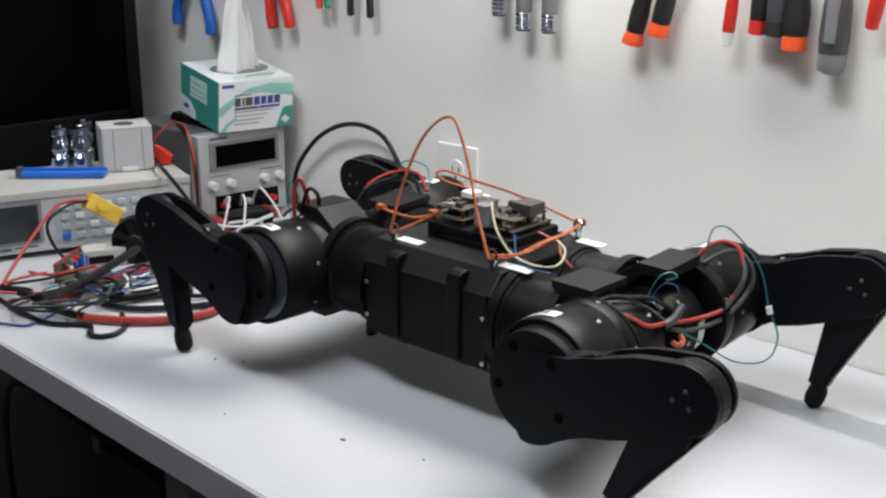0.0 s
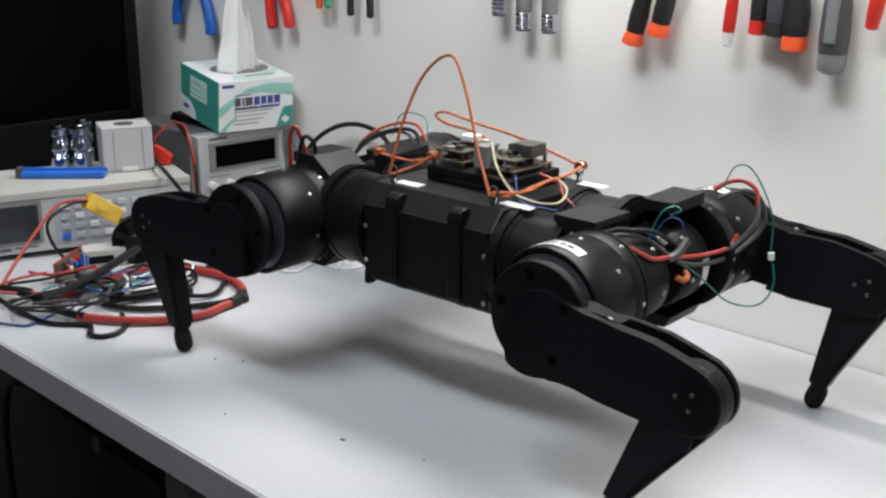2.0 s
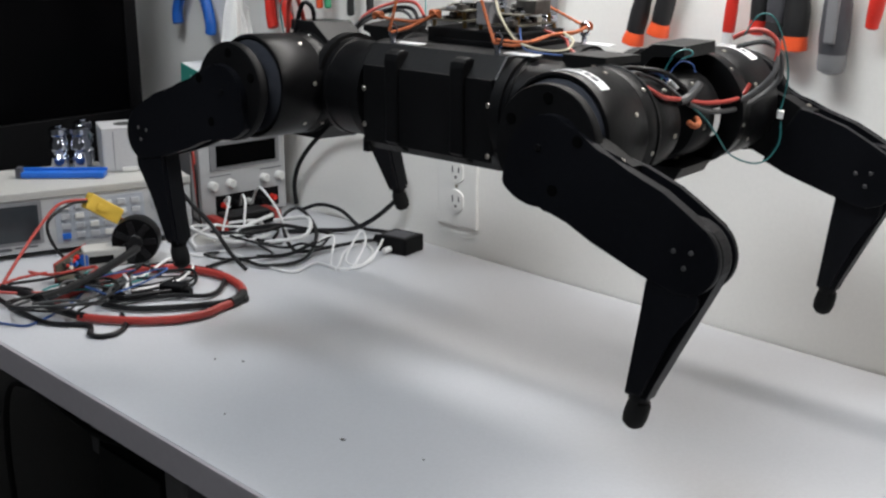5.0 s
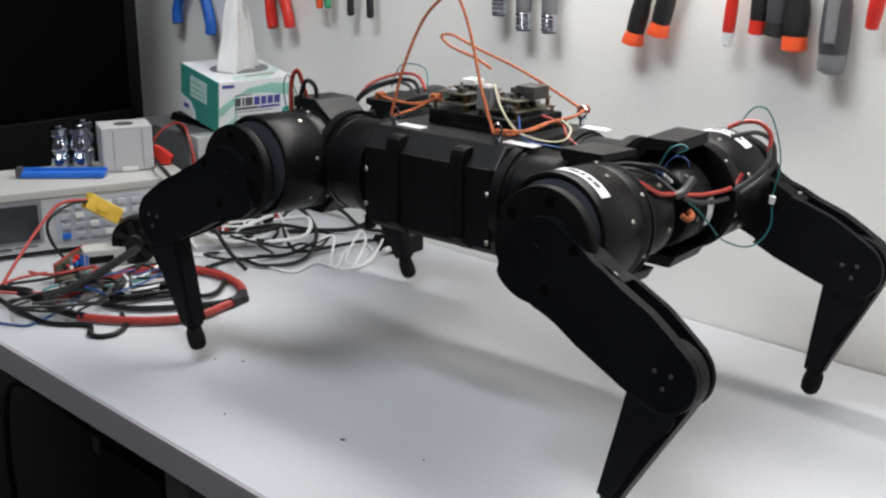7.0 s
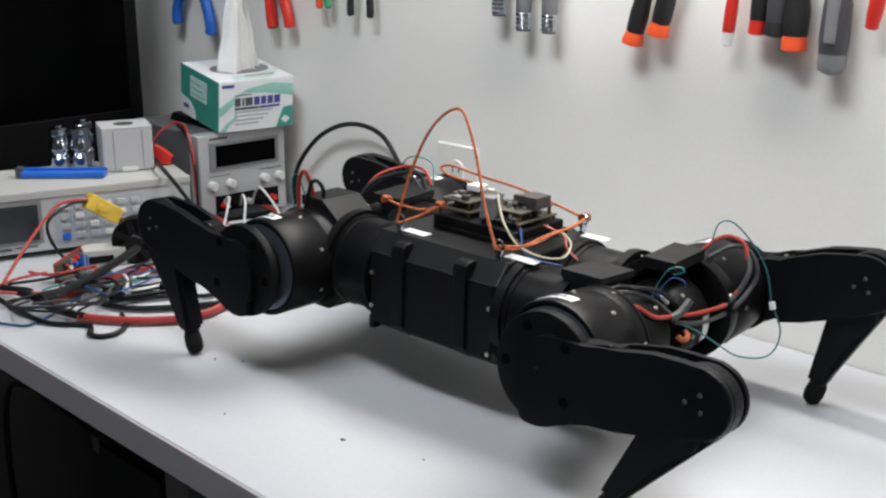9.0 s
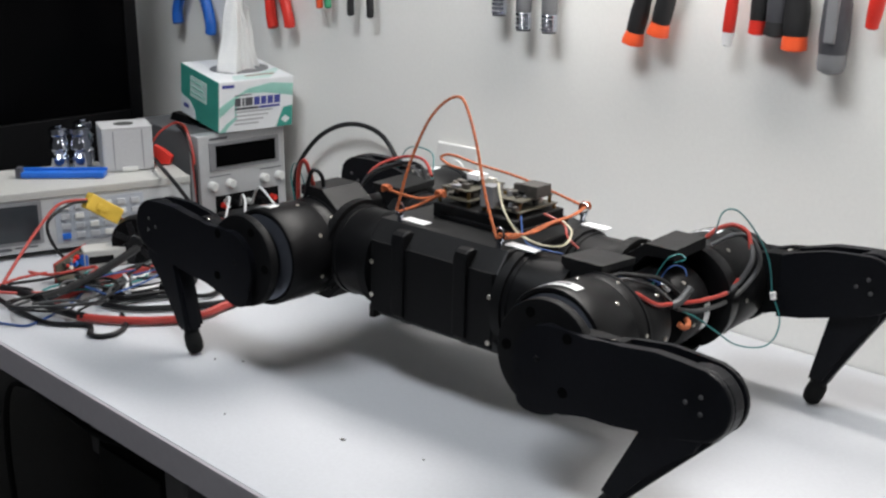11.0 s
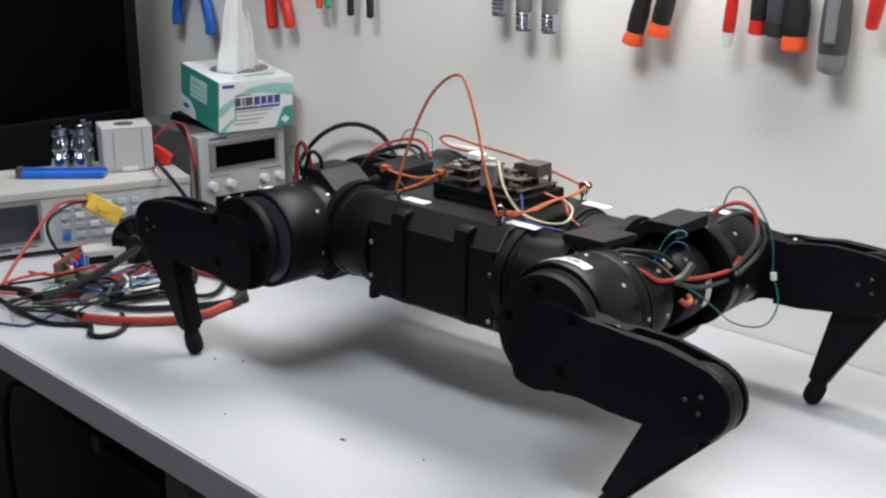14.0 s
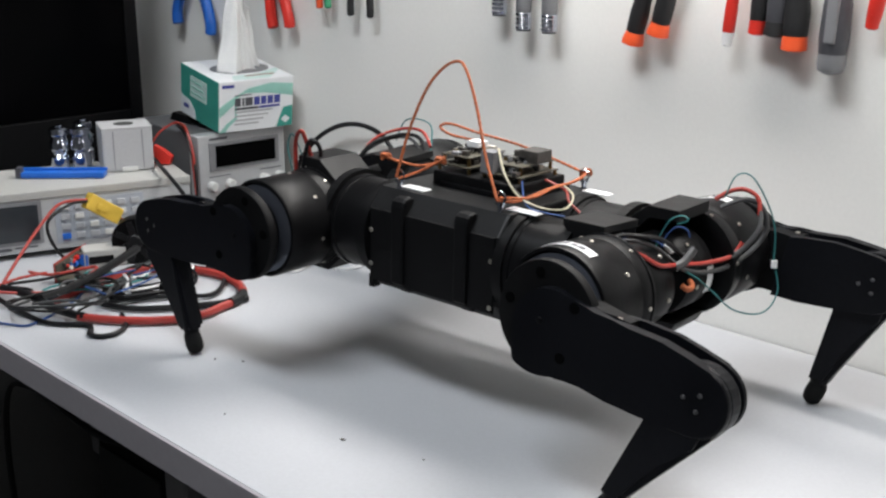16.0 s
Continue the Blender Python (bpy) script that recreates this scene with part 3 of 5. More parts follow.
    for a, ra, lift_ in ((88, 0.0430, 0.0117), (24, 0.0430, 0.0117), (-50, 0.042, 0.0206), (232, 0.040, 0.0206)):
        part("hub_hole", cyl(0.0052, -0.0006, 0.0006, "Y", (sx * (-0.002 + ra * math.cos(radians(a))), o + sy * lift_, -0.008 + ra * math.sin(radians(a))), 16, 0.0002), M_HOLE, ob)
    part("hub_screw", cyl(0.003, -0.001, 0.001, "Y", (-sx * 0.002, o + sy * 0.0210, -0.008), 12, 0.0004), M_PRINT, ob)
    for s in (1, -1):
        for u, w in ((-0.006, -0.005), (0.009, -0.004), (0.001, 0.010)):
            part("knee_screw", cyl(0.0022, -0.0008, 0.0008, "Y", (sx * u, o + s * 0.0208, k[1] + w), 10, 0.0004), M_GRYW, ob)
    part("slot_screw", cyl(0.0028, *sorted((sx * 0.0280, sx * 0.0312)), "X", (0, 0, -0.079), 10, 0.0006), M_SCREW, ob)
    part("belt", slab(mir(arc_pts(k[0], k[1], 0.029, -60, 20, 8) + [(0.022, -0.110), (0.017, -0.112)] + arc_pts(k[0], k[1], 0.025, 20, -60, 8)), -0.005, 0.005, 0), M_RUBBER, ob, "black drive belt")
    return ob


def shank(sx, sy):
    """Lower leg with its knee at the origin and the foot below."""
    def mir(pts):
        return [(sx * u, w) for u, w in pts]
    out = arc_pts(0, 0, 0.033, 0, 180, 14) + [(-0.032, -0.016), (-0.0265, -0.036), (-0.0205, -0.080), (-0.0125, -0.140), (0.0085, -0.136), (0.0105, -0.120), (0.020, -0.070), (0.030, -0.020)]
    ob = part("shank", slab(mir(out), -0.0085, 0.0085, 0.002), M_LINK, robot, "black tapered lower leg link")
    for s in (1, -1):
        rib = arc_pts(0, 0, 0.026, 0, 180, 10) + [(-0.0235, -0.046), (-0.0115, -0.136), (0.004, -0.132), (0.012, -0.070)]
        part("cheek_plate", slab(mir([(u * 0.98, w - 0.034 if w > -0.03 else w) for u, w in rib]), s * 0.008, s * 0.0135, 0.0015), M_LINK, ob)
    part("ankle", lathe([(0.0095, -0.134), (0.0095, -0.142), (0.007, -0.146), (0.007, -0.150)], "Z", (-sx * 0.002, 0, 0), 20), M_PRINT, ob, "", True)
    part("foot", lathe([(0.004, -0.141), (0.0092, -0.142), (0.0106, -0.146), (0.0112, -0.157), (0.0098, -0.165), (0.0055, -0.169), (0.001, -0.1696)], "Z", (0, 0, 0), 24), M_RUBBER, ob, "rounded black rubber foot", True)
    return ob


# the bundle that arches from the far rear hip to its outer motor, swinging with the leg
BUNDLE_AT = Vector((-0.262, -0.060, 0.010))
BUNDLE = [
    (M_GRYW, 0.0026, [(-0.250, 0.000, 0.016), (-0.258, -0.034, 0.006), (-0.266, -0.080, 0.006), (-0.274, -0.110, 0.022), (-0.278, -0.122, 0.044), (-0.266, -0.122, 0.066), (-0.248, -0.116, 0.069), (-0.230, -0.100, 0.056)]),
    (M_GRYW, 0.0028, [(-0.266, -0.080, 0.016), (-0.272, -0.092, 0.028), (-0.277, -0.100, 0.044), (-0.276, -0.106, 0.054), (-0.270, -0.112, 0.064)]),
    (M_REDW, 0.0025, [(-0.271, -0.110, 0.060), (-0.262, -0.116, 0.075), (-0.246, -0.114, 0.080), (-0.232, -0.108, 0.074), (-0.222, -0.100, 0.062)]),
    (M_TEALW, 0.0009, [(-0.232, -0.100, 0.070), (-0.236, -0.104, 0.094), (-0.248, -0.115, 0.096), (-0.264, -0.134, 0.070), (-0.278, -0.144, 0.040), (-0.285, -0.148, 0.004)]),
    (M_LABEL, 0.0036, [(-0.286, -0.148, 0.004), (-0.288, -0.148, -0.004)]),
]
SAG = [(-0.249, 0.000, 0.020), (-0.260, -0.020, 0.005), (-0.262, -0.050, -0.018), (-0.260, -0.090, -0.046), (-0.272, -0.118, -0.058), (-0.282, -0.134, -0.054), (-0.287, -0.146, -0.036), (-0.284, -0.148, -0.014)]
BUNDLE.append((M_TEALW, 0.0009, [BUNDLE_AT + Matrix.Rotation(radians(18), 3, "Y") @ (Vector(p) - BUNDLE_AT) for p in SAG]))
bundle = None
for mt, r, pts in BUNDLE:
    ob = part("bundle_wire" if bundle else "wire_sleeve", tube([Vector(p) - BUNDLE_AT for p in pts], r, 8, 6), mt, bundle or robot, "", True)
    bundle = bundle or ob
tagged(bundle, "arching bundle of grey, red and teal wires")

LEG_PARTS = []
for i, (sx, sy) in enumerate(LEGS):
    hip = hip_module(sx, sy)
    hip_wires(i, hip)
    LEG_PARTS.append((hip, thigh(sx, sy), shank(sx, sy)))


# ---- things on the bench ----
def bench_instrument():
    """Long pale generator; front along local y, facing +x, right end at the origin."""
    rz = -17.4
    t = empty("signal_generator", (-1.655, 1.030, 0), rz)
    tagged(t, "long pale grey bench signal generator with screen and keypad", "test instrument")
    W_, D_, H_ = 0.42, 0.185, 0.108
    part("case", box(-D_, -0.006, -W_, 0, 0.008, H_, 0.004), M_CASE, t, "pale grey metal case")
    f = part("front_panel", box(-0.006, 0.002, -W_ + 0.001, -0.001, 0.010, H_ - 0.002, 0.002), M_FACE, t, "pale front panel")
    part("top_lip", box(-0.010, 0.004, -W_, 0, H_ - 0.012, H_ + 0.001, 0.002), M_CASE, f)
    part("display", box(0.0034, 0.0048, -0.372, -0.248, 0.030, 0.088, 0.0006), M_LCD, f, "dark liquid crystal display")
    part("keypad_panel", box(0.002, 0.003, -0.222, -0.080, 0.020, 0.090, 0.0006), M_FACE2, f, "blue-grey keypad panel")
    for a in range(6):
        for b in range(4):
            y, z = -0.208 + a * 0.0225, 0.030 + b * 0.0160
            if (a, b) == (0, 0):
                part("button", box(0.003, 0.0065, y - 0.006, y + 0.008, z - 0.004, z + 0.005, 0.001), M_BLUEP, f, "blue shift key")
            else:
                part("button", box(0.003, 0.006, y - 0.006, y + 0.008, z - 0.004, z + 0.005, 0.001), M_BUTTON if (a + b) % 3 else M_KNOB, f)
    for y, z in ((-0.060, 0.066), (-0.030, 0.066), (-0.060, 0.030), (-0.030, 0.030)):
        part("button", box(0.003, 0.006, y - 0.008, y + 0.008, z - 0.005, z + 0.005, 0.001), M_BUTTON, f)
    part("button", box(0.003, 0.0065, -0.084, -0.070, 0.026, 0.036, 0.001), M_YELP, f, "amber key")
    part("display_frame", box(0.002, 0.0034, -0.378, -0.242, 0.024, 0.094, 0.001), M_GREYG, f, "grey screen surround")
    for k in range(6):
        part("print_bar", box(0.002, 0.0026, -0.372 + k * 0.021, -0.358 + k * 0.021, 0.0185, 0.0210, 0), M_INK, f)
    part("dial", lathe([(0.016, 0.002), (0.016, 0.012), (0.014, 0.016), (0.002, 0.017)], "X", (0, -0.042, 0.052), 28), M_KNOB, f, "round tuning dial", True)
    for y in (-0.39, -0.31):
        for z in (0.018, 0.098):
            part("print_bar", box(0.002, 0.0026, y - 0.018, y + 0.018, z - 0.002, z + 0.002, 0), M_INK, f)
    for x in (-0.17, -0.02):
        for y in (-W_ + 0.03, -0.03):
            part("foot", cyl(0.009, 0, 0.009, "Z", (x, y, 0), 14, 0.001), M_RUBBER, t)


def power_supply():
    t = empty("power_supply", (-1.706, 1.172, 0), -4.0)
    tagged(t, "upright bench power supply with pale front and dark display", "power supply")
    h = 0.158
    part("case", box(-0.24, -0.030, -0.087, 0.087, 0.006, h, 0.004), M_SUPPLY, t, "dark grey metal case")
    f = part("front_panel", box(-0.030, 0.003, -0.088, 0.088, 0.006, h, 0.003), M_FACE, t, "pale front panel")
    part("display_bezel", box(0.003, 0.0055, -0.068, 0.074, 0.094, 0.144, 0.001), M_GREYG, f)
    part("display", box(0.0055, 0.0065, -0.056, 0.066, 0.100, 0.138, 0.0004), M_SCREEN, f, "dark unlit display window")
    part("print_bar", box(0.003, 0.0035, -0.066, -0.030, 0.1485, 0.1525, 0), M_INK, f)
    for y in (-0.066, -0.030, 0.040, 0.072):
        part("knob", lathe([(0.0085, 0.003), (0.0085, 0.013), (0.0065, 0.016), (0.001, 0.016)], "X", (0, y, 0.068), 20), M_KNOB, f, "round pale knob", True)
    part("carry_handle", slab([(-0.19, h - 0.002), (-0.178, h + 0.0145), (-0.120, h + 0.0145), (-0.108, h - 0.002)], -0.040, 0.070, 0.003), M_BEZEL, t, "low black carry handle")
    for y in (-0.048, 0.056):
        part("print_frame", box(0.003, 0.0036, y - 0.022, y + 0.022, 0.083, 0.0845, 0), M_INK, f)
    part("socket_panel", box(0.003, 0.0045, -0.060, 0.070, 0.014, 0.048, 0.001), M_BEZEL, f)
    for y, m in ((-0.045, M_REDP), (-0.020, M_BEZEL), (0.005, M_CASE), (0.030, M_BEZEL), (0.055, M_REDP)):
        part("binding_post", lathe([(0.006, 0.004), (0.006, 0.014), (0.0045, 0.018), (0.001, 0.018)], "X", (0, y, 0.030), 14), m, f, "", True)
    for x in (-0.22, -0.02):
        for y in (-0.07, 0.07):
            part("foot", cyl(0.009, 0, 0.007, "Z", (x, y, 0), 14, 0.001), M_RUBBER, t)


def tissue_box():
    t = empty("tissue_box")
    t.matrix_world = pose(-1.697, 1.120, 0.1605, 0, 7.1, -8.0)
    tagged(t, "white and green tissue box with pulled-up tissue on the power supply", "tissue box")
    W_, D_, H_ = 0.145, 0.1525, 0.0913
    part("carton", box(-D_, 0, 0, W_, 0, H_, 0.0015), M_CARD, t, "white cardboard carton")
    e = 0.0006
    part("green_side", box(-D_ + 0.001, -0.001, -e, 0.0004, 0.001, H_ - 0.001, 0), M_TEALC, t, "dark green printed side")
    part("side_corner", slab([(-D_ + 0.001, 0.001), (-D_ + 0.062, 0.001), (-D_ + 0.058, 0.016), (-D_ + 0.040, 0.030), (-D_ + 0.001, 0.036)], -2 * e, -e * 0.9, 0), M_CARD, t)
    part("side_print", box(-D_ + 0.014, -D_ + 0.034, -3 * e, -2 * e, 0.014, 0.022, 0), M_NAVY, t)
    part("side_block", box(-D_ + 0.040, -0.046, -2 * e, -e * 0.9, 0.040, 0.078, 0), M_PALEG, t, "pale printed block")
    for k in range(3):
        part("side_print", box(-D_ + 0.045, -0.052 - 0.006 * k, -3 * e, -2 * e, 0.046 + k * 0.0105, 0.050 + k * 0.0105, 0), M_MINT, t)
    sweep = [(0.001, 0.001), (0.012, 0.001), (0.020, 0.012), (0.034, 0.022), (0.034, 0.060), (0.050, 0.068), (0.090, 0.066), (0.144, 0.056), (0.144, 0.078), (0.100, 0.083), (0.056, 0.076), (0.024, 0.060), (0.001, 0.046), (0.001, 0.028), (0.010, 0.034), (0.024, 0.046), (0.030, 0.050), (0.030, 0.026), (0.014, 0.016)]
    part("green_band", slab(sweep, -0.0002, e, 0, "YZ"), M_MINT, t, "pale green printed sweep")
    part("green_corner", slab([(0.112, 0.001), (0.144, 0.001), (0.144, 0.038), (0.126, 0.036), (0.119, 0.020)], -0.0002, e * 1.2, 0, "YZ"), M_TEALC, t)
    for k, w in enumerate((0.0125, 0.0045, 0.0150, 0.0120, 0.0110, 0.0115, 0.0125)):
        y0 = 0.030 + sum((0.0125, 0.0045, 0.0150, 0.0120, 0.0110, 0.0115, 0.0125)[:k]) + 0.0018 * k
        part("logo_bar", box(-0.0002, e * 1.4, y0, y0 + w * 0.9, 0.0455, 0.0600, 0), M_INK if k < 3 else M_NAVY, t, "dark printed logo bar")
    part("print_rule", box(-0.0002, e * 1.5, 0.030, 0.076, 0.0390, 0.0428, 0), M_INK, t)
    part("print_rule", box(-0.0002, e * 1.5, 0.078, 0.118, 0.0390, 0.0428, 0), M_NAVY, t)
    part("print_bar", box(-0.0002, e * 1.3, 0.030, 0.062, 0.0640, 0.0662, 0), M_GREYG, t)
    for k in range(4):
        part("print_bar", box(-0.0002, e * 1.3, 0.030, 0.104 - k * 0.009, 0.0335 - k * 0.0072, 0.0362 - k * 0.0072, 0), M_GREYBOX, t)
    part("corner_mark", box(-0.0002, e, 0.006, 0.029, 0.0795, 0.0850, 0), M_NAVY, t)
    part("diamond_mark", slab([(0.121, 0.014), (0.130, 0.021), (0.139, 0.014), (0.130, 0.007)], e * 1.2, e * 2, 0, "YZ"), M_CARD, t)
    part("top_print", slab([(-0.004, 0.030), (-0.004, 0.100), (-0.050, 0.142), (-0.062, 0.142), (-0.034, 0.092), (-0.030, 0.040)], H_ - 0.0002, H_ + e, 0, "XY"), M_PALEG, t)
    part("top_print", slab([(-0.020, 0.062), (-0.022, 0.120), (-0.028, 0.120), (-0.026, 0.062)], H_ + e, H_ + 2 * e, 0, "XY"), M_KRAFT, t, "torn brown edge of the opening")
    rim = [(-0.078 + 0.036 * math.cos(q), 0.078 + 0.056 * math.sin(q)) for q in [k * math.pi / 12 for k in range(24)]]
    part("opening", slab(rim, H_ - 0.0002, H_ + e, 0, "XY"), M_GREYG, t, "oval opening")
    # the tissue: a folded upright sheet
    for name, x0, y0, w0, w1, lean, high, droop in (("tissue", -0.066, 0.066, 0.036, 0.011, -0.006, 0.150, 0.0), ("tissue_fold", -0.082, 0.088, 0.031, 0.018, -0.016, 0.142, 0.020)):
        bm = bmesh.new()
        nu, nv = 26, 22
        rows = []
        for j in range(nv + 1):
            v = j / nv
            row = []
            for i in range(nu + 1):
                u = i / nu * 2 - 1
                w = w0 + (w1 - w0) * v + 0.0016 * math.sin(11 * v + 2 * (u > 0))
                fold = 0.015 * max(0.0, 1 - abs(u + 0.25) * 1.1) * (1 - 0.3 * v) + 0.005 * math.cos(4.2 * u + 1.2) + 0.0016 * math.sin(13 * u - 5 * v)
                over = max(0.0, v - 0.7) / 0.3
                row.append(bm.verts.new((x0 + fold + 0.5 * droop * over, y0 + u * w + lean * v, H_ - 0.004 + v * high - droop * over * over * max(u, 0) - 0.010 * v * max(u, 0))))
            rows.append(row)
        for p_, q in zip(rows, rows[1:]):
            for i in range(nu):
                bm.faces.new((p_[i], p_[i + 1], q[i + 1], q[i]))
        ti = part(name, bm, M_TISSUE, t, "crumpled white tissue standing up", True)
        so = ti.modifiers.new("thick", "SOLIDIFY")
        so.thickness = 0.0008


def monitor():
    t = empty("monitor", (-2.02, 1.162, 0), 0)
    tagged(t, "large black flat monitor, switched off, behind the test instruments", "monitor")
    part("back_shell", box(-0.05, -0.012, -0.86, -0.002, 0.03, 0.66, 0.006), M_BEZEL, t)
    part("screen", box(-0.012, -0.002, -0.84, -0.026, 0.165, 0.64, 0.0008), M_SCREEN, t, "dark glossy screen")
    part("bezel", box(-0.012, 0.002, -0.026, 0, 0.03, 0.66, 0.002), M_BEZEL, t)
    part("bezel", box(-0.012, 0.002, -0.86, -0.0265, 0.03, 0.163, 0.002), M_BEZEL, t)
    part("bezel", box(-0.012, 0.002, -0.86, -0.0265, 0.642, 0.66, 0.002), M_BEZEL, t)
    part("bezel", box(-0.012, 0.002, -0.86, -0.8405, 0.1635, 0.6415, 0.002), M_BEZEL, t)
    part("stand_neck", box(-0.075, -0.050, -0.48, -0.38, 0.01, 0.30, 0.004), M_BEZEL, t)
    part("stand_base", box(-0.20, 0.02, -0.56, -0.30, 0, 0.014, 0.004), M_BEZEL, t)


def on_generator(name, at, rz, label, cat, group=""):
    t = empty(name, at, rz)
    return tagged(t, label, cat, group)


TOP_Z = 0.1092


def grey_box():
    t = on_generator("grey_junction_box", (-1.768, 0.935, TOP_Z), -22.0, "square grey plastic box with a round hole, on the generator", "plastic box")
    part("body", box(-0.074, 0, 0, 0.084, 0, 0.072, 0.003), M_GREYBOX, t)
    part("lid", box(-0.0745, 0.0005, -0.0005, 0.0845, 0.0715, 0.0750, 0.0015), M_GREYBOX, t, "grey lid")
    part("hole", cyl(0.017, 0.0746, 0.0756, "Z", (-0.037, 0.042, 0), 28, 0.0002), M_DARKHOLE, t, "dark round hole")
    part("clip", box(0.0012, 0.004, 0.030, 0.056, -0.0, 0.008, 0.001), M_KNOB, t)
    for y in (0.018, 0.066):
        part("seam", box(-0.0002, 0.0006, y, y + 0.0016, 0.004, 0.070, 0.0002), M_GREYG, t, "moulded seam")


def steel_weights():
    prof = [(0.010, 0), (0.0155, 0.002), (0.0165, 0.010), (0.0165, 0.022), (0.0125, 0.027), (0.0125, 0.031), (0.0165, 0.036), (0.0165, 0.048), (0.013, 0.053), (0.013, 0.058), (0.0160, 0.061), (0.0160, 0.070), (0.012, 0.073), (0.002, 0.074)]
    t = on_generator("steel_standoff", (-1.845, 0.897, TOP_Z), 0, "shiny chrome turned steel cylinder with grooves, on the generator", "steel cylinder", "chrome cylinders")
    part("body", lathe(prof, "Z", (0, 0, 0), 40), M_STEEL, t, "", True)
    part("cap_screw", cyl(0.006, 0.0735, 0.076, "Z", (0, 0, 0), 6, 0.0005), M_STEEL, t)
    copy_thing(t, pose(-1.824, 0.925, TOP_Z - 0.0, 0, 0, 30))
    copy_thing(t, pose(-1.870, 0.955, TOP_Z, 0, 0, 70))


def blue_tray():
    t = on_generator("blue_tray", (-1.734, 0.915, TOP_Z), -43, "flat bright blue plastic strip lying on the generator", "plastic strip")
    part("strip", box(-0.026, 0, -0.136, 0, 0, 0.009, 0.0015), M_BLUEP, t)
    part("rim", box(-0.027, -0.020, -0.138, 0.002, 0.009, 0.013, 0.001), M_BLUEP, t)
    part("end_stop", box(-0.024, -0.004, -0.146, -0.137, 0, 0.016, 0.001), M_GRIP2, t, "dark end stop")


def cable_thing(name, label, cat, runs, group=""):
    """One cable: (part name, material, radius, points) runs under an empty at the first point."""
    o = Vector(runs[0][3][0])
    t = tagged(empty(name, o), label, cat, group)
    for pn, mt, r, pts in runs:
        part(pn, tube([Vector(p) - o for p in pts], r, 8, 6), mt, t, "", True)
    return t


def lift(pts, z):
    return [(p[0], p[1], z) if len(p) == 2 else p for p in pts]


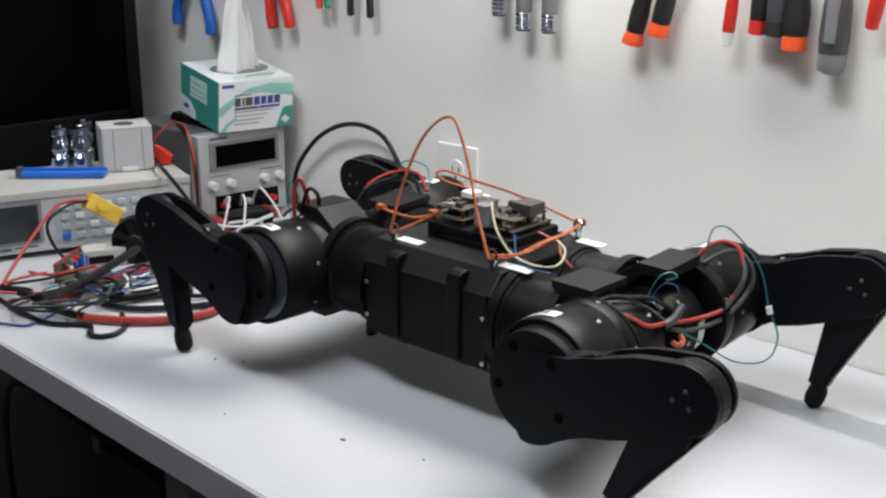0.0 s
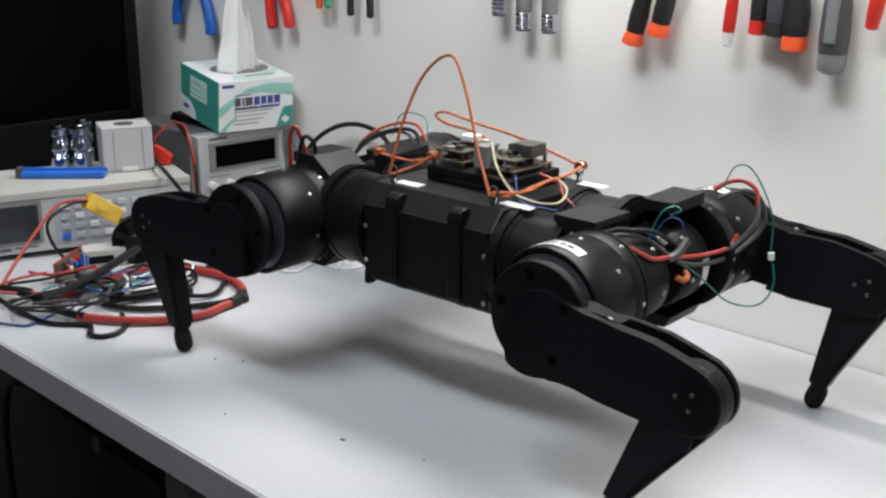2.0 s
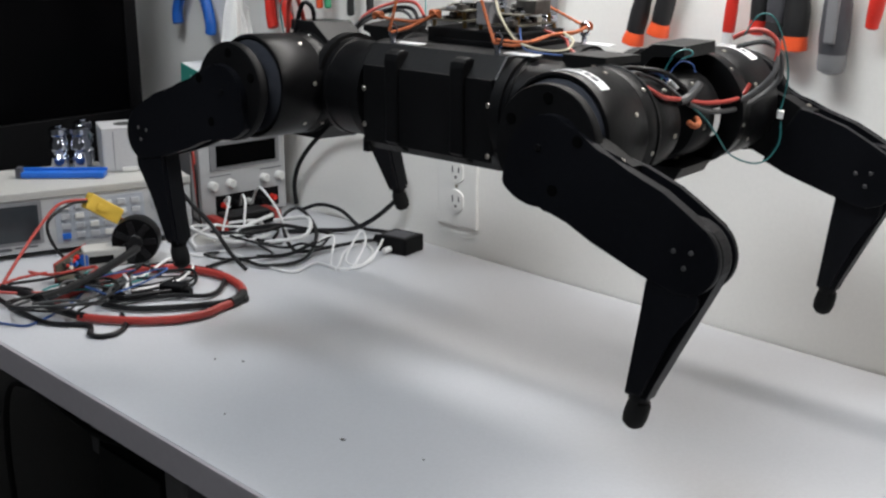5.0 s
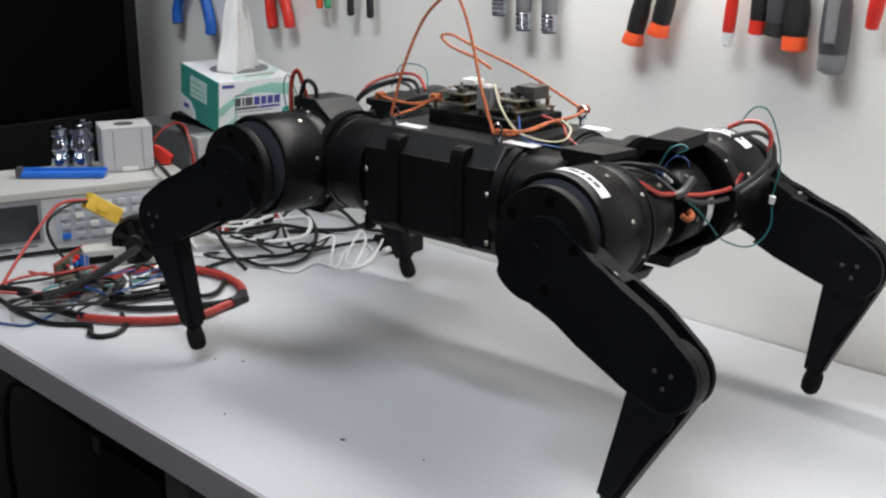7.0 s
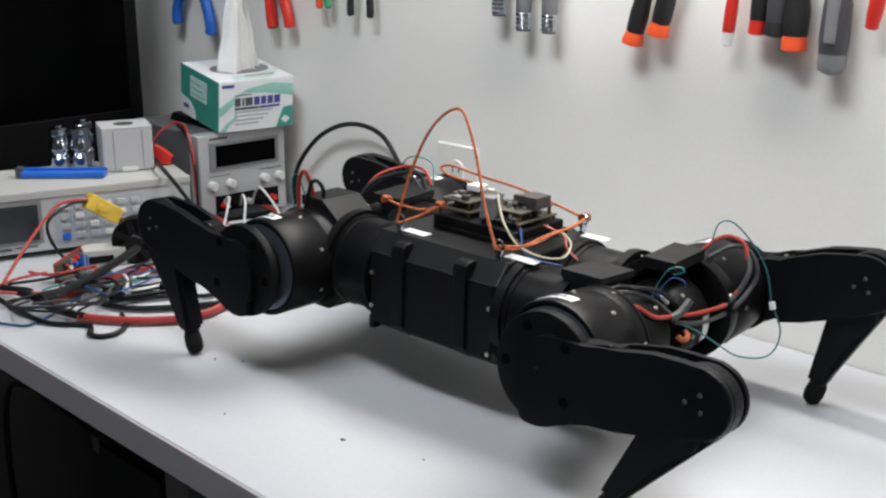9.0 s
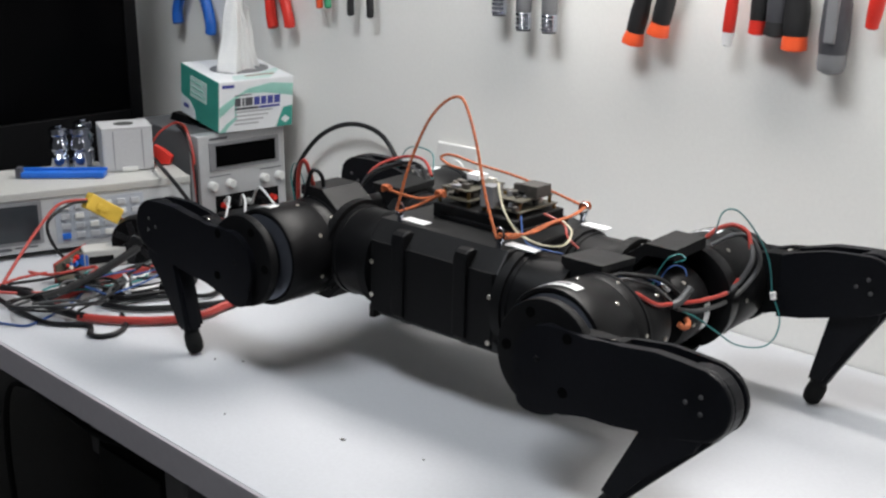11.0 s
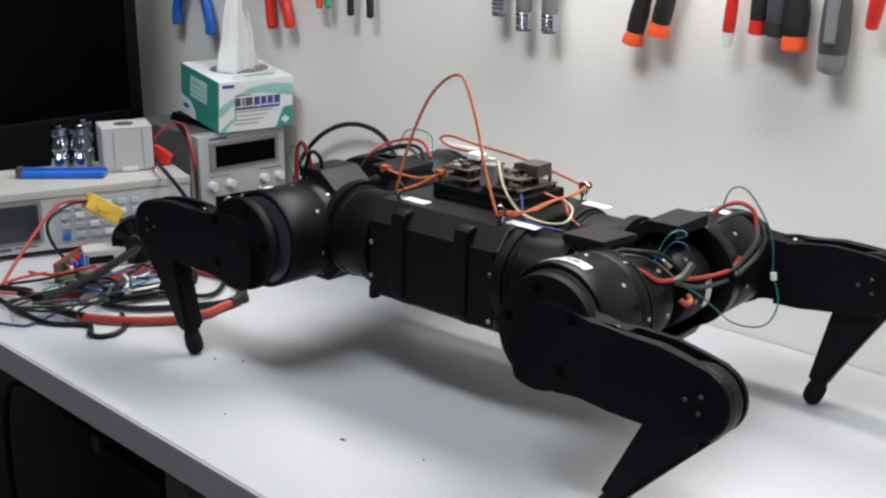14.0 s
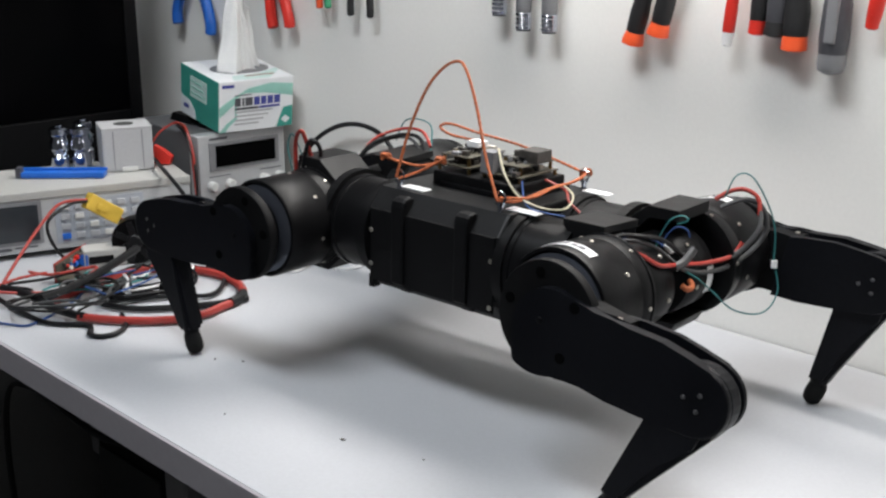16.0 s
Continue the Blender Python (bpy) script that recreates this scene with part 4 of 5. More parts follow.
def cables():
    cable_thing("battery_cable", "thick red and black cable coiled in a ring on the bench", "cable", [
        ("red_sleeve", M_REDW2, 0.0065, lift([(-1.489, 0.689), (-1.518, 0.756), (-1.535, 0.831), (-1.518, 0.889), (-1.472, 0.92), (-1.414, 0.931), (-1.357, 0.92), (-1.325, 0.897)], 0.0075)),
        ("black_splice", M_BLKW, 0.0072, lift([(-1.332, 0.905), (-1.318, 0.888), (-1.310, 0.868)], 0.0085)),
        ("red_sleeve", M_REDW2, 0.0060, lift([(-1.312, 0.875), (-1.307, 0.850), (-1.299, 0.816), (-1.312, 0.771), (-1.353, 0.726), (-1.408, 0.689)], 0.0072)),
        ("black_sleeve", M_BLKW, 0.0062, [(-1.400, 0.694, 0.008), (-1.446, 0.676, 0.012), (-1.500, 0.672, 0.016), (-1.57, 0.66, 0.016), (-1.65, 0.62, 0.010)]),
        ("black_sleeve", M_BLKW, 0.0064, [(-1.480, 0.672, 0.02), (-1.49, 0.730, 0.024), (-1.52, 0.800, 0.03), (-1.562, 0.870, 0.034)]),
    ])
    cable_thing("black_cable", "black power cable lying in loops on the bench", "cable", [
        ("lead", M_BLKW, 0.0045, lift([(-1.316, 0.902), (-1.328, 0.854), (-1.358, 0.799), (-1.394, 0.759), (-1.439, 0.74)], 0.0060)),
        ("lead", M_BLKW, 0.0036, [(-1.44, 0.75, 0.006), (-1.40, 0.826, 0.007), (-1.365, 0.869, 0.006), (-1.394, 0.913, 0.006), (-1.443, 0.941, 0.006), (-1.50, 0.925, 0.006)]),
    ])
    cable_thing("black_cable", "short black lead curled by the bench edge", "cable", [
        ("lead", M_BLKW, 0.0036, [(-1.560, 0.640, 0.012), (-1.516, 0.644, 0.006), (-1.429, 0.651, 0.004), (-1.382, 0.684, 0.004), (-1.362, 0.682, 0.004), (-1.348, 0.672, 0.004), (-1.330, 0.676, 0.004), (-1.324, 0.697, 0.004), (-1.344, 0.723, 0.004), (-1.375, 0.735, 0.008)]),
    ])
    cable_thing("blue_cable", "thin dark blue wire lying on the bench", "cable", [
        ("lead", M_BLUEW, 0.0018, lift([(-1.52, 0.592), (-1.46, 0.615), (-1.44, 0.64), (-1.489, 0.724), (-1.556, 0.786)], 0.0022))])
    for k, (x, y, rz, s) in enumerate(((-1.415, 0.842, 30, 1.0), (-1.432, 0.800, 70, 0.8), (-1.468, 0.772, 15, 0.7))):
        t = tagged(empty("plug_connector", (x, y, 0.0), rz), "small black plastic cable connector on the bench", "connector", "loose connectors")
        part("shell", box(-0.018 * s, 0.018 * s, -0.012 * s, 0.012 * s, 0, 0.018 * s, 0.002), M_BEZEL, t)
        part("tab", box(0.016 * s, 0.028 * s, -0.006 * s, 0.006 * s, 0.003, 0.012 * s, 0.001), M_BEZEL, t)
    rng = random.Random(11)
    # the tangle round the circuit board
    mats = (M_BLKW, M_BLKW, M_GRYW, M_REDW, M_BLUEW, M_BLKW, M_BLKW, M_WHTW, M_BLKW, M_BLKW, M_TEALW, M_BLKW, M_BLKW, M_GRYW)
    for k, mt in enumerate(mats):
        pts = []
        a = rng.uniform(0, 6.28)
        cx, cy = rng.uniform(-1.60, -1.44), rng.uniform(0.69, 0.86)
        for j in range(9):
            a += rng.uniform(0.5, 1.1)
            rad = rng.uniform(0.03, 0.085)
            pts.append((min(cx + rad * math.cos(a) * 0.8, -1.36), cy + rad * math.sin(a) * 1.1, 0.004 + 0.0035 * (k % 5) + rng.uniform(0, 0.010)))
        names = {M_BLKW: ("black_wire", "thin black wire in the tangle"), M_GRYW: ("grey_wire", "thin grey wire in the tangle"), M_REDW: ("red_wire", "thin red wire in the tangle"), M_BLUEW: ("blue_wire", "thin blue wire in the tangle"), M_WHTW: ("white_wire", "thin white wire in the tangle"), M_TEALW: ("teal_wire", "thin teal wire in the tangle")}
        cable_thing(names[mt][0], names[mt][1] + " on the bench", "wire", [("lead", mt, rng.uniform(0.0014, 0.0026), pts)], "tangled wires")
    # white and black leads before the power supply
    cable_thing("white_cable", "thin white cable lying in loops before the power supply", "cable", [("lead", M_WHTW, 0.0022, lift([(-1.60, 0.96), (-1.542, 0.975), (-1.538, 1.016), (-1.43, 1.016), (-1.376, 1.03), (-1.387, 1.082), (-1.339, 1.089), (-1.326, 1.124), (-1.371, 1.187), (-1.422, 1.206), (-1.403, 1.154), (-1.35, 1.098), (-1.34, 1.08)], 0.0030))])
    cable_thing("white_cable", "thin white coiled cable on the bench", "cable", [("lead", M_WHTW, 0.0019, [(-1.46 + 0.0, 1.05, 0.003), (-1.44, 1.10, 0.012), (-1.416, 1.141, 0.03), (-1.36, 1.09, 0.004), (-1.327, 1.102, 0.003), (-1.350, 1.153, 0.03), (-1.405, 1.190, 0.03), (-1.36, 1.12, 0.004), (-1.33, 1.14, 0.003), (-1.352, 1.19, 0.024), (-1.385, 1.215, 0.012)])])
    for k in range(7):
        pts, a = [], rng.uniform(0, 6.28)
        cx, cy = rng.uniform(-1.62, -1.46), rng.uniform(1.0, 1.12)
        for j in range(8):
            a += rng.uniform(0.5, 1.2)
            rad = rng.uniform(0.03, 0.09)
            pts.append((max(cx + rad * math.cos(a), -1.68), min(cy + rad * math.sin(a), 1.26), 0.003 + 0.002 * k + rng.uniform(0, 0.02)))
        mt = (M_BLKW, M_WHTW)[k % 2]
        cable_thing("white_cable" if k % 2 else "black_cable", ("white" if k % 2 else "black") + " thin cable in the tangle before the power supply", "cable", [("lead", mt, 0.0022 + 0.0006 * (k % 3), pts)], "supply cables")
    cable_thing("black_cable", "black adapter cable lying in loops on the bench", "cable", [("lead", M_BLKW, 0.0030, [(-1.486, 0.945, 0.004), (-1.486, 1.002, 0.005), (-1.423, 1.011, 0.006), (-1.411, 1.079, 0.006), (-1.488, 1.163, 0.02), (-1.594, 1.209, 0.03), (-1.584, 1.165, 0.02), (-1.461, 1.095, 0.006), (-1.423, 1.134, 0.010), (-1.422, 1.206, 0.006), (-1.402, 1.240, 0.006)])])
    cable_thing("test_lead", "white test lead plugged into the power supply", "test lead", [("lead", M_WHTW, 0.0021, [(-1.686, 1.126, 0.030), (-1.66, 1.10, 0.05), (-1.638, 1.095, 0.062), (-1.612, 1.071, 0.045), (-1.600, 1.050, 0.010), (-1.57, 1.03, 0.004)])], "test leads")
    cable_thing("test_lead", "white test lead plugged into the power supply", "test lead", [("lead", M_WHTW, 0.0021, [(-1.688, 1.176, 0.030), (-1.655, 1.165, 0.062), (-1.632, 1.160, 0.066), (-1.580, 1.150, 0.045), (-1.535, 1.138, 0.010), (-1.50, 1.12, 0.004)])], "test leads")
    cable_thing("test_lead", "white test lead plugged into the power supply", "test lead", [("lead", M_WHTW, 0.0021, [(-1.687, 1.150, 0.030), (-1.650, 1.130, 0.058), (-1.625, 1.118, 0.050), (-1.585, 1.085, 0.012), (-1.54, 1.06, 0.005)])], "test leads")
    # cable looping up along the wall
    cable_thing("wall_cable", "thick black cable arching against the wall", "cable", [("lead", M_BLKW, 0.0042, [(-1.70, 1.284, 0.006), (-1.692, 1.276, 0.05), (-1.664, 1.272, 0.098), (-1.599, 1.27, 0.153), (-1.521, 1.27, 0.182), (-1.448, 1.27, 0.177), (-1.405, 1.27, 0.141), (-1.392, 1.272, 0.095), (-1.420, 1.268, 0.055), (-1.470, 1.235, 0.014), (-1.53, 1.19, 0.006), (-1.56, 1.15, 0.006)])])
    cable_thing("black_cable", "black cable lying along the wall to the adapter", "cable", [("lead", M_BLKW, 0.0034, [(-1.66, 1.262, 0.004), (-1.62, 1.276, 0.020), (-1.56, 1.277, 0.020), (-1.49, 1.262, 0.006), (-1.43, 1.262, 0.010), (-1.395, 1.268, 0.012)])])
    # leads hanging over the generator
    cable_thing("supply_lead", "black test lead hanging from the generator", "test lead", [("lead", M_BLKW, 0.0034, [(-1.800, 1.052, 0.1165), (-1.764, 1.030, 0.119), (-1.669, 0.990, 0.122), (-1.596, 0.970, 0.1095), (-1.541, 0.960, 0.091), (-1.480, 0.955, 0.070), (-1.450, 0.966, 0.030), (-1.430, 0.980, 0.004)])])
    cable_thing("red_lead", "red and black leads hanging beside the power supply", "test lead", [
        ("red_lead_wire", M_REDW, 0.0022, [(-1.80, 1.045, 0.135), (-1.79, 1.06, 0.160), (-1.77, 1.085, 0.175), (-1.725, 1.078, 0.150), (-1.712, 1.074, 0.100), (-1.70, 1.070, 0.05), (-1.675, 1.06, 0.004)]),
        ("red_lead_wire", M_REDW, 0.0022, [(-1.77, 1.085, 0.175), (-1.73, 1.076, 0.170), (-1.704, 1.070, 0.130), (-1.695, 1.066, 0.08)]),
        ("black_lead_wire", M_BLKW, 0.0022, [(-1.775, 1.085, 0.170), (-1.735, 1.076, 0.160), (-1.698, 1.068, 0.11), (-1.688, 1.064, 0.05), (-1.66, 1.05, 0.004)]),
    ])
    cl = tagged(empty("alligator_clip", (-1.765, 1.040, TOP_Z + 0.0005), 35), "red alligator clip on the generator", "clip")
    part("jaw", slab([(-0.022, 0.0), (0.020, 0.0), (0.026, 0.014), (0.010, 0.026), (-0.006, 0.034), (-0.016, 0.020)], -0.006, 0.006, 0.002), M_REDP, cl, "red insulated jaw")
    part("boot", cyl(0.006, -0.045, -0.018, "X", (0, 0, 0.010), 12, 0.001), M_REDP, cl, "", True)
    # yellow battery connector with its wires
    y = tagged(empty("battery_connector", (-1.652, 0.866, 0.082)), "yellow plastic battery connector with red and black wires", "connector")
    bm = box(-0.008, 0.008, -0.032, 0.032, -0.013, 0.013, 0.002)
    bmesh.ops.rotate(bm, verts=bm.verts, cent=(0, 0, 0), matrix=Matrix.Rotation(radians(-35), 3, "X"))
    part("shell", bm, M_YELP, y, "yellow plastic shell")
    bm = box(0.008, 0.0095, -0.016, 0.004, -0.006, 0.004, 0.0006)
    bmesh.ops.rotate(bm, verts=bm.verts, cent=(0, 0, 0), matrix=Matrix.Rotation(radians(-35), 3, "X"))
    part("moulded_mark", bm, M_YELP, y)
    for mt, pts in ((M_REDW, [(0, -0.026, 0.018), (0, -0.07, 0.02), (0.01, -0.11, -0.005), (0.03, -0.16, -0.044), (0.05, -0.20, -0.076)]), (M_BLKW, [(0.003, -0.026, 0.016), (0.008, -0.06, 0.018), (0.012, -0.10, -0.004), (0.02, -0.090, -0.05), (0.03, -0.06, -0.078)]),
                    (M_REDW, [(0, 0.026, -0.018), (0, 0.040, -0.036), (0.02, 0.046, -0.06), (0.04, 0.030, -0.078)]), (M_BLKW, [(0.004, 0.024, -0.020), (0.008, 0.034, -0.042), (0.03, 0.030, -0.07), (0.05, 0.02, -0.078)])):
        part("wire", tube(pts, 0.0026, 8, 6), mt, y, "", True)


def small_stuff():
    # driver board among the wires
    t = tagged(empty("driver_board", (-1.612, 0.795, 0.0), 38), "small circuit board with red edges and blue parts, among the wires", "circuit board")
    part("board", box(-0.010, 0.014, -0.055, 0.055, 0.004, 0.0056, 0.0003), M_PCB, t)
    part("frame", box(-0.012, -0.010, -0.056, 0.056, 0, 0.031, 0.001), M_REDW2, t, "red plastic back frame")
    part("board_upright", box(-0.0098, -0.008, -0.054, 0.054, 0.006, 0.028, 0.0003), M_PCB, t, "upright green circuit board")
    rng = random.Random(3)
    for k in range(20):
        yy, zz = rng.uniform(-0.050, 0.044), rng.uniform(0.007, 0.020)
        part("component", box(-0.0078, -0.0078 + rng.uniform(0.002, 0.010), yy, yy + rng.uniform(0.004, 0.010), zz, zz + rng.uniform(0.003, 0.008), 0.0004), rng.choice((M_CHIP, M_CHIP, M_SOLDER, M_BLUEP, M_GREYG, M_REDP)), t)
    part("blue_terminal", box(-0.006, 0.010, 0.014, 0.028, 0.006, 0.024, 0.001), M_BLUEP, t, "blue terminal block")
    # white adapter and black fan behind the ring
    t = tagged(empty("white_adapter", (-1.618, 0.846, 0.0), -20), "small white plastic adapter box on the bench", "adapter")
    part("shell", box(-0.025, 0.015, -0.035, 0.030, 0, 0.030, 0.003), M_CASE, t)
    part("port", box(0.015, 0.016, -0.028, 0.010, 0.008, 0.020, 0.0003), M_BEZEL, t, "dark port")
    t = tagged(empty("cooling_fan", (-1.600, 0.892, 0.0), -40), "round black cooling fan standing on the bench", "fan")
    part("housing", lathe([(0.026, -0.016), (0.036, -0.016), (0.037, -0.012), (0.037, 0.012), (0.036, 0.016), (0.026, 0.016)], "X", (0, 0, 0.037), 36), M_BEZEL, t, "", True)
    part("hub", lathe([(0.012, 0.010), (0.012, 0.020), (0.010, 0.022), (0.001, 0.022)], "X", (0, 0, 0.037), 20), M_BLKW, t, "", True)
    for k in range(7):
        bm = box(0.0165, 0.019, 0.012, 0.033, -0.005, 0.005, 0.001)
        bmesh.ops.rotate(bm, verts=bm.verts, cent=(0, 0, 0), matrix=Matrix.Rotation(k * 2 * math.pi / 7, 3, "X"))
        bmesh.ops.translate(bm, verts=bm.verts, vec=(0, 0, 0.037))
        part("blade", bm, M_BLKW, t)
    # multimeter with red edges before the supply
    t = tagged(empty("multimeter", (-1.662, 1.140, 0.0), -4), "dark multimeter with a red rim, lying before the power supply", "multimeter")
    part("holster", box(-0.030, 0.022, -0.058, 0.062, 0, 0.020, 0.005), M_BEZEL, t, "dark rubber holster")
    for y in (-0.058, 0.050):
        part("end_guard", box(-0.031, 0.023, y - 0.002, y + 0.014, -0.0, 0.0215, 0.004), M_REDW2, t, "red end guard")
    part("face", box(-0.024, 0.016, -0.040, 0.044, 0.020, 0.025, 0.002), M_GRIP, t, "dark face")
    t = tagged(empty("grey_pad", (-1.590, 1.035, 0.0), -20), "flat grey plastic module on the bench", "module")
    part("shell", box(-0.035, 0.03, -0.045, 0.045, 0, 0.010, 0.002), M_GREYBOX, t)
    part("cover_plate", box(-0.028, 0.022, -0.038, 0.038, 0.010, 0.0115, 0.0006), M_CASE, t)
    # power adapter by the wall
    t = tagged(empty("power_adapter", (-1.345, 1.232, 0.0), 10), "small black power adapter block on the bench by the wall", "power adapter")
    part("shell", box(-0.036, 0.022, -0.026, 0.024, 0, 0.028, 0.003), M_BEZEL, t, "black plastic shell")
    part("rating_label", box(-0.028, 0.014, -0.018, 0.014, 0.028, 0.0284, 0), M_GRIP2, t)
    part("strain_relief", cyl(0.007, -0.060, -0.034, "X", (0, 0.0, 0.012), 12, 0.001), M_BEZEL, t, "", True)
    part("strain_relief", cyl(0.005, -0.042, -0.024, "Y", (-0.01, 0.0, 0.008), 12, 0.001), M_WHTW, t, "", True)
    # specks of swarf on the white top
    for k, (x, y, s, rz) in enumerate(((-0.878, 0.713, 0.0034, 20), (-0.784, 0.742, 0.0013, 50), (-1.134, 0.765, 0.0018, 10), (-1.165, 0.745, 0.0015, 70), (-1.02, 0.66, 0.0010, 30))):
        t = part("swarf_speck", slab([(-s, -s * 0.3), (s * 0.2, -s * 0.5), (s, 0.1 * s), (s * 0.3, s * 0.5), (-s * 0.6, s * 0.3)], 0, 0.0012, 0, "XY"), M_DUST)
        t.matrix_world = pose(x, y, 0.0, 0, 0, rz)
        tagged(t, "tiny dark speck of debris on the white bench top", "debris", "debris specks")


def outlet():
    t = empty("wall_outlet", (-1.2806, WALL_Y, 0.111))
    tagged(t, "white double wall socket with a cover plate", "wall socket")
    part("cover_plate", box(-0.0445, 0.0445, -0.006, 0, -0.0667, 0.0667, 0.003), M_OUTLET, t)
    for z in (0.024, -0.024):
        s = part("socket", slab(arc_pts(0, z, 0.0185, 30, 150, 8) + arc_pts(0, z, 0.0185, 210, 330, 8), -0.0085, -0.005, 0.001), M_OUTLET, t, "white socket face")
        for x, h in ((-0.007, 0.0055), (0.007, 0.0045)):
            part("slot", box(x - 0.0012, x + 0.0012, -0.0088, -0.008, z - h + 0.003, z + h + 0.003, 0), M_DARKHOLE, s)
        part("ground_hole", cyl(0.0026, -0.0088, -0.008, "Y", (0, 0, z - 0.009), 10, 0.0001), M_DARKHOLE, s)
    part("plate_screw", cyl(0.003, -0.0075, -0.0055, "Y", (0, 0, 0), 10, 0.0004), M_SCREW, t)


# ---- hand tools hanging on the wall ----
RAIL_Z = 0.56
TOOL_GAP = 0.021


def tool_rail():
    t = tagged(empty("tool_rail", (-1.3, WALL_Y, RAIL_Z)), "long dark magnetic tool rail on the wall", "tool rail")
    part("bar", box(-0.95, 0.95, -0.014, 0, -0.014, 0.014, 0.002), M_BEZEL, t)


def hung(name, x, tip, tilt, label, cat, group=""):
    """A tool whose lower tip is at height tip, hanging against the rail, tilted in the wall's plane."""
    t = empty(name)
    k = (WALL_Y - TOOL_GAP) / (WALL_Y - 0.038)
    t.matrix_world = pose(x * k, WALL_Y - TOOL_GAP, EYE[2] + (tip - EYE[2]) * k, 0, tilt, 0)
    return tagged(t, label, cat, group)


def screwdriver(x, tip, tilt, r, grip, cap, capname, label, cap_r=None, long=0.085):
    t = hung("screwdriver", x, tip, tilt, label, "screwdriver", "hanging screwdrivers")
    cr = cap_r or r * 1.18
    part("end_cap", lathe([(cr * 0.6, 0), (cr, 0.002), (cr, 0.006), (r * 0.98, 0.018)], "Z", (0, 0, 0), 24), cap, t, capname, True)
    part("handle", lathe([(r * 0.95, 0.018), (r, 0.024), (r * 1.02, 0.045), (r * 0.92, 0.060), (r * 1.0, 0.072), (r * 0.7, long), (r * 0.35, long + 0.004)], "Z", (0, 0, 0), 24), grip, t, "", True)
    part("shaft", cyl(r * 0.24, long, RAIL_Z - tip + 0.03, "Z", (0, 0, 0), 12, 0.0004), M_STEEL, t, "steel shaft", True)
    return t


def pliers(x, tip, mats, spread, label, r=0.0085, tilt=0.0, uneven=0.0):
    t = hung("pliers", x, tip, tilt, label, "pliers", "hanging pliers")
    h = RAIL_Z - tip
    for s, mt, drop in ((-1, mats[0], max(uneven, 0)), (1, mats[1], max(-uneven, 0))):
        pts = [(s * spread, 0, drop), (s * spread * 1.04, 0, 0.012 + drop), (s * spread * 1.0, 0, 0.03 + drop), (s * spread * 0.80, 0, 0.065), (s * spread * 0.35, 0, 0.11), (0, 0, h - 0.04)]
        part("handle", tube(pts, r, 12, 8, None, 0.0, True), mt, t, "rubber coated handle", True)
    part("joint", cyl(0.014, -0.006, 0.006, "Y", (0, 0, h - 0.03), 20, 0.001), M_GREYG, t)
    part("jaws", slab([(-0.012, h - 0.03), (0.012, h - 0.03), (0.004, h + 0.03), (-0.004, h + 0.03)], -0.005, 0.005, 0.001), M_GREYG, t)


def hex_driver(x, tip):
    t = hung("nut_driver", x, tip, 0, "slim grey metal nut driver with silver knurled end", "nut driver", "hanging nut drivers")
    bm = None
    for k in range(4):
        bm = cyl(0.0118, 0.0005 + k * 0.0062, 0.0055 + k * 0.0062, "Z", (0, 0, 0), 20, 0.001, bm)
    part("knurled_end", bm, M_STEEL, t, "silver ringed end", True)
    part("end_plug", cyl(0.0105, -0.0022, 0.0008, "Z", (0, 0, 0), 20, 0.0006), M_GRIP, t, "", True)
    part("handle", lathe([(0.0108, 0.0245), (0.0115, 0.027), (0.0115, 0.085), (0.008, 0.095), (0.003, 0.097)], "Z", (0, 0, 0), 20), M_GREYG, t, "dark grey barrel", True)
    part("shaft", cyl(0.003, 0.095, RAIL_Z - tip + 0.03, "Z", (0, 0, 0), 10, 0.0004), M_STEEL, t, "", True)


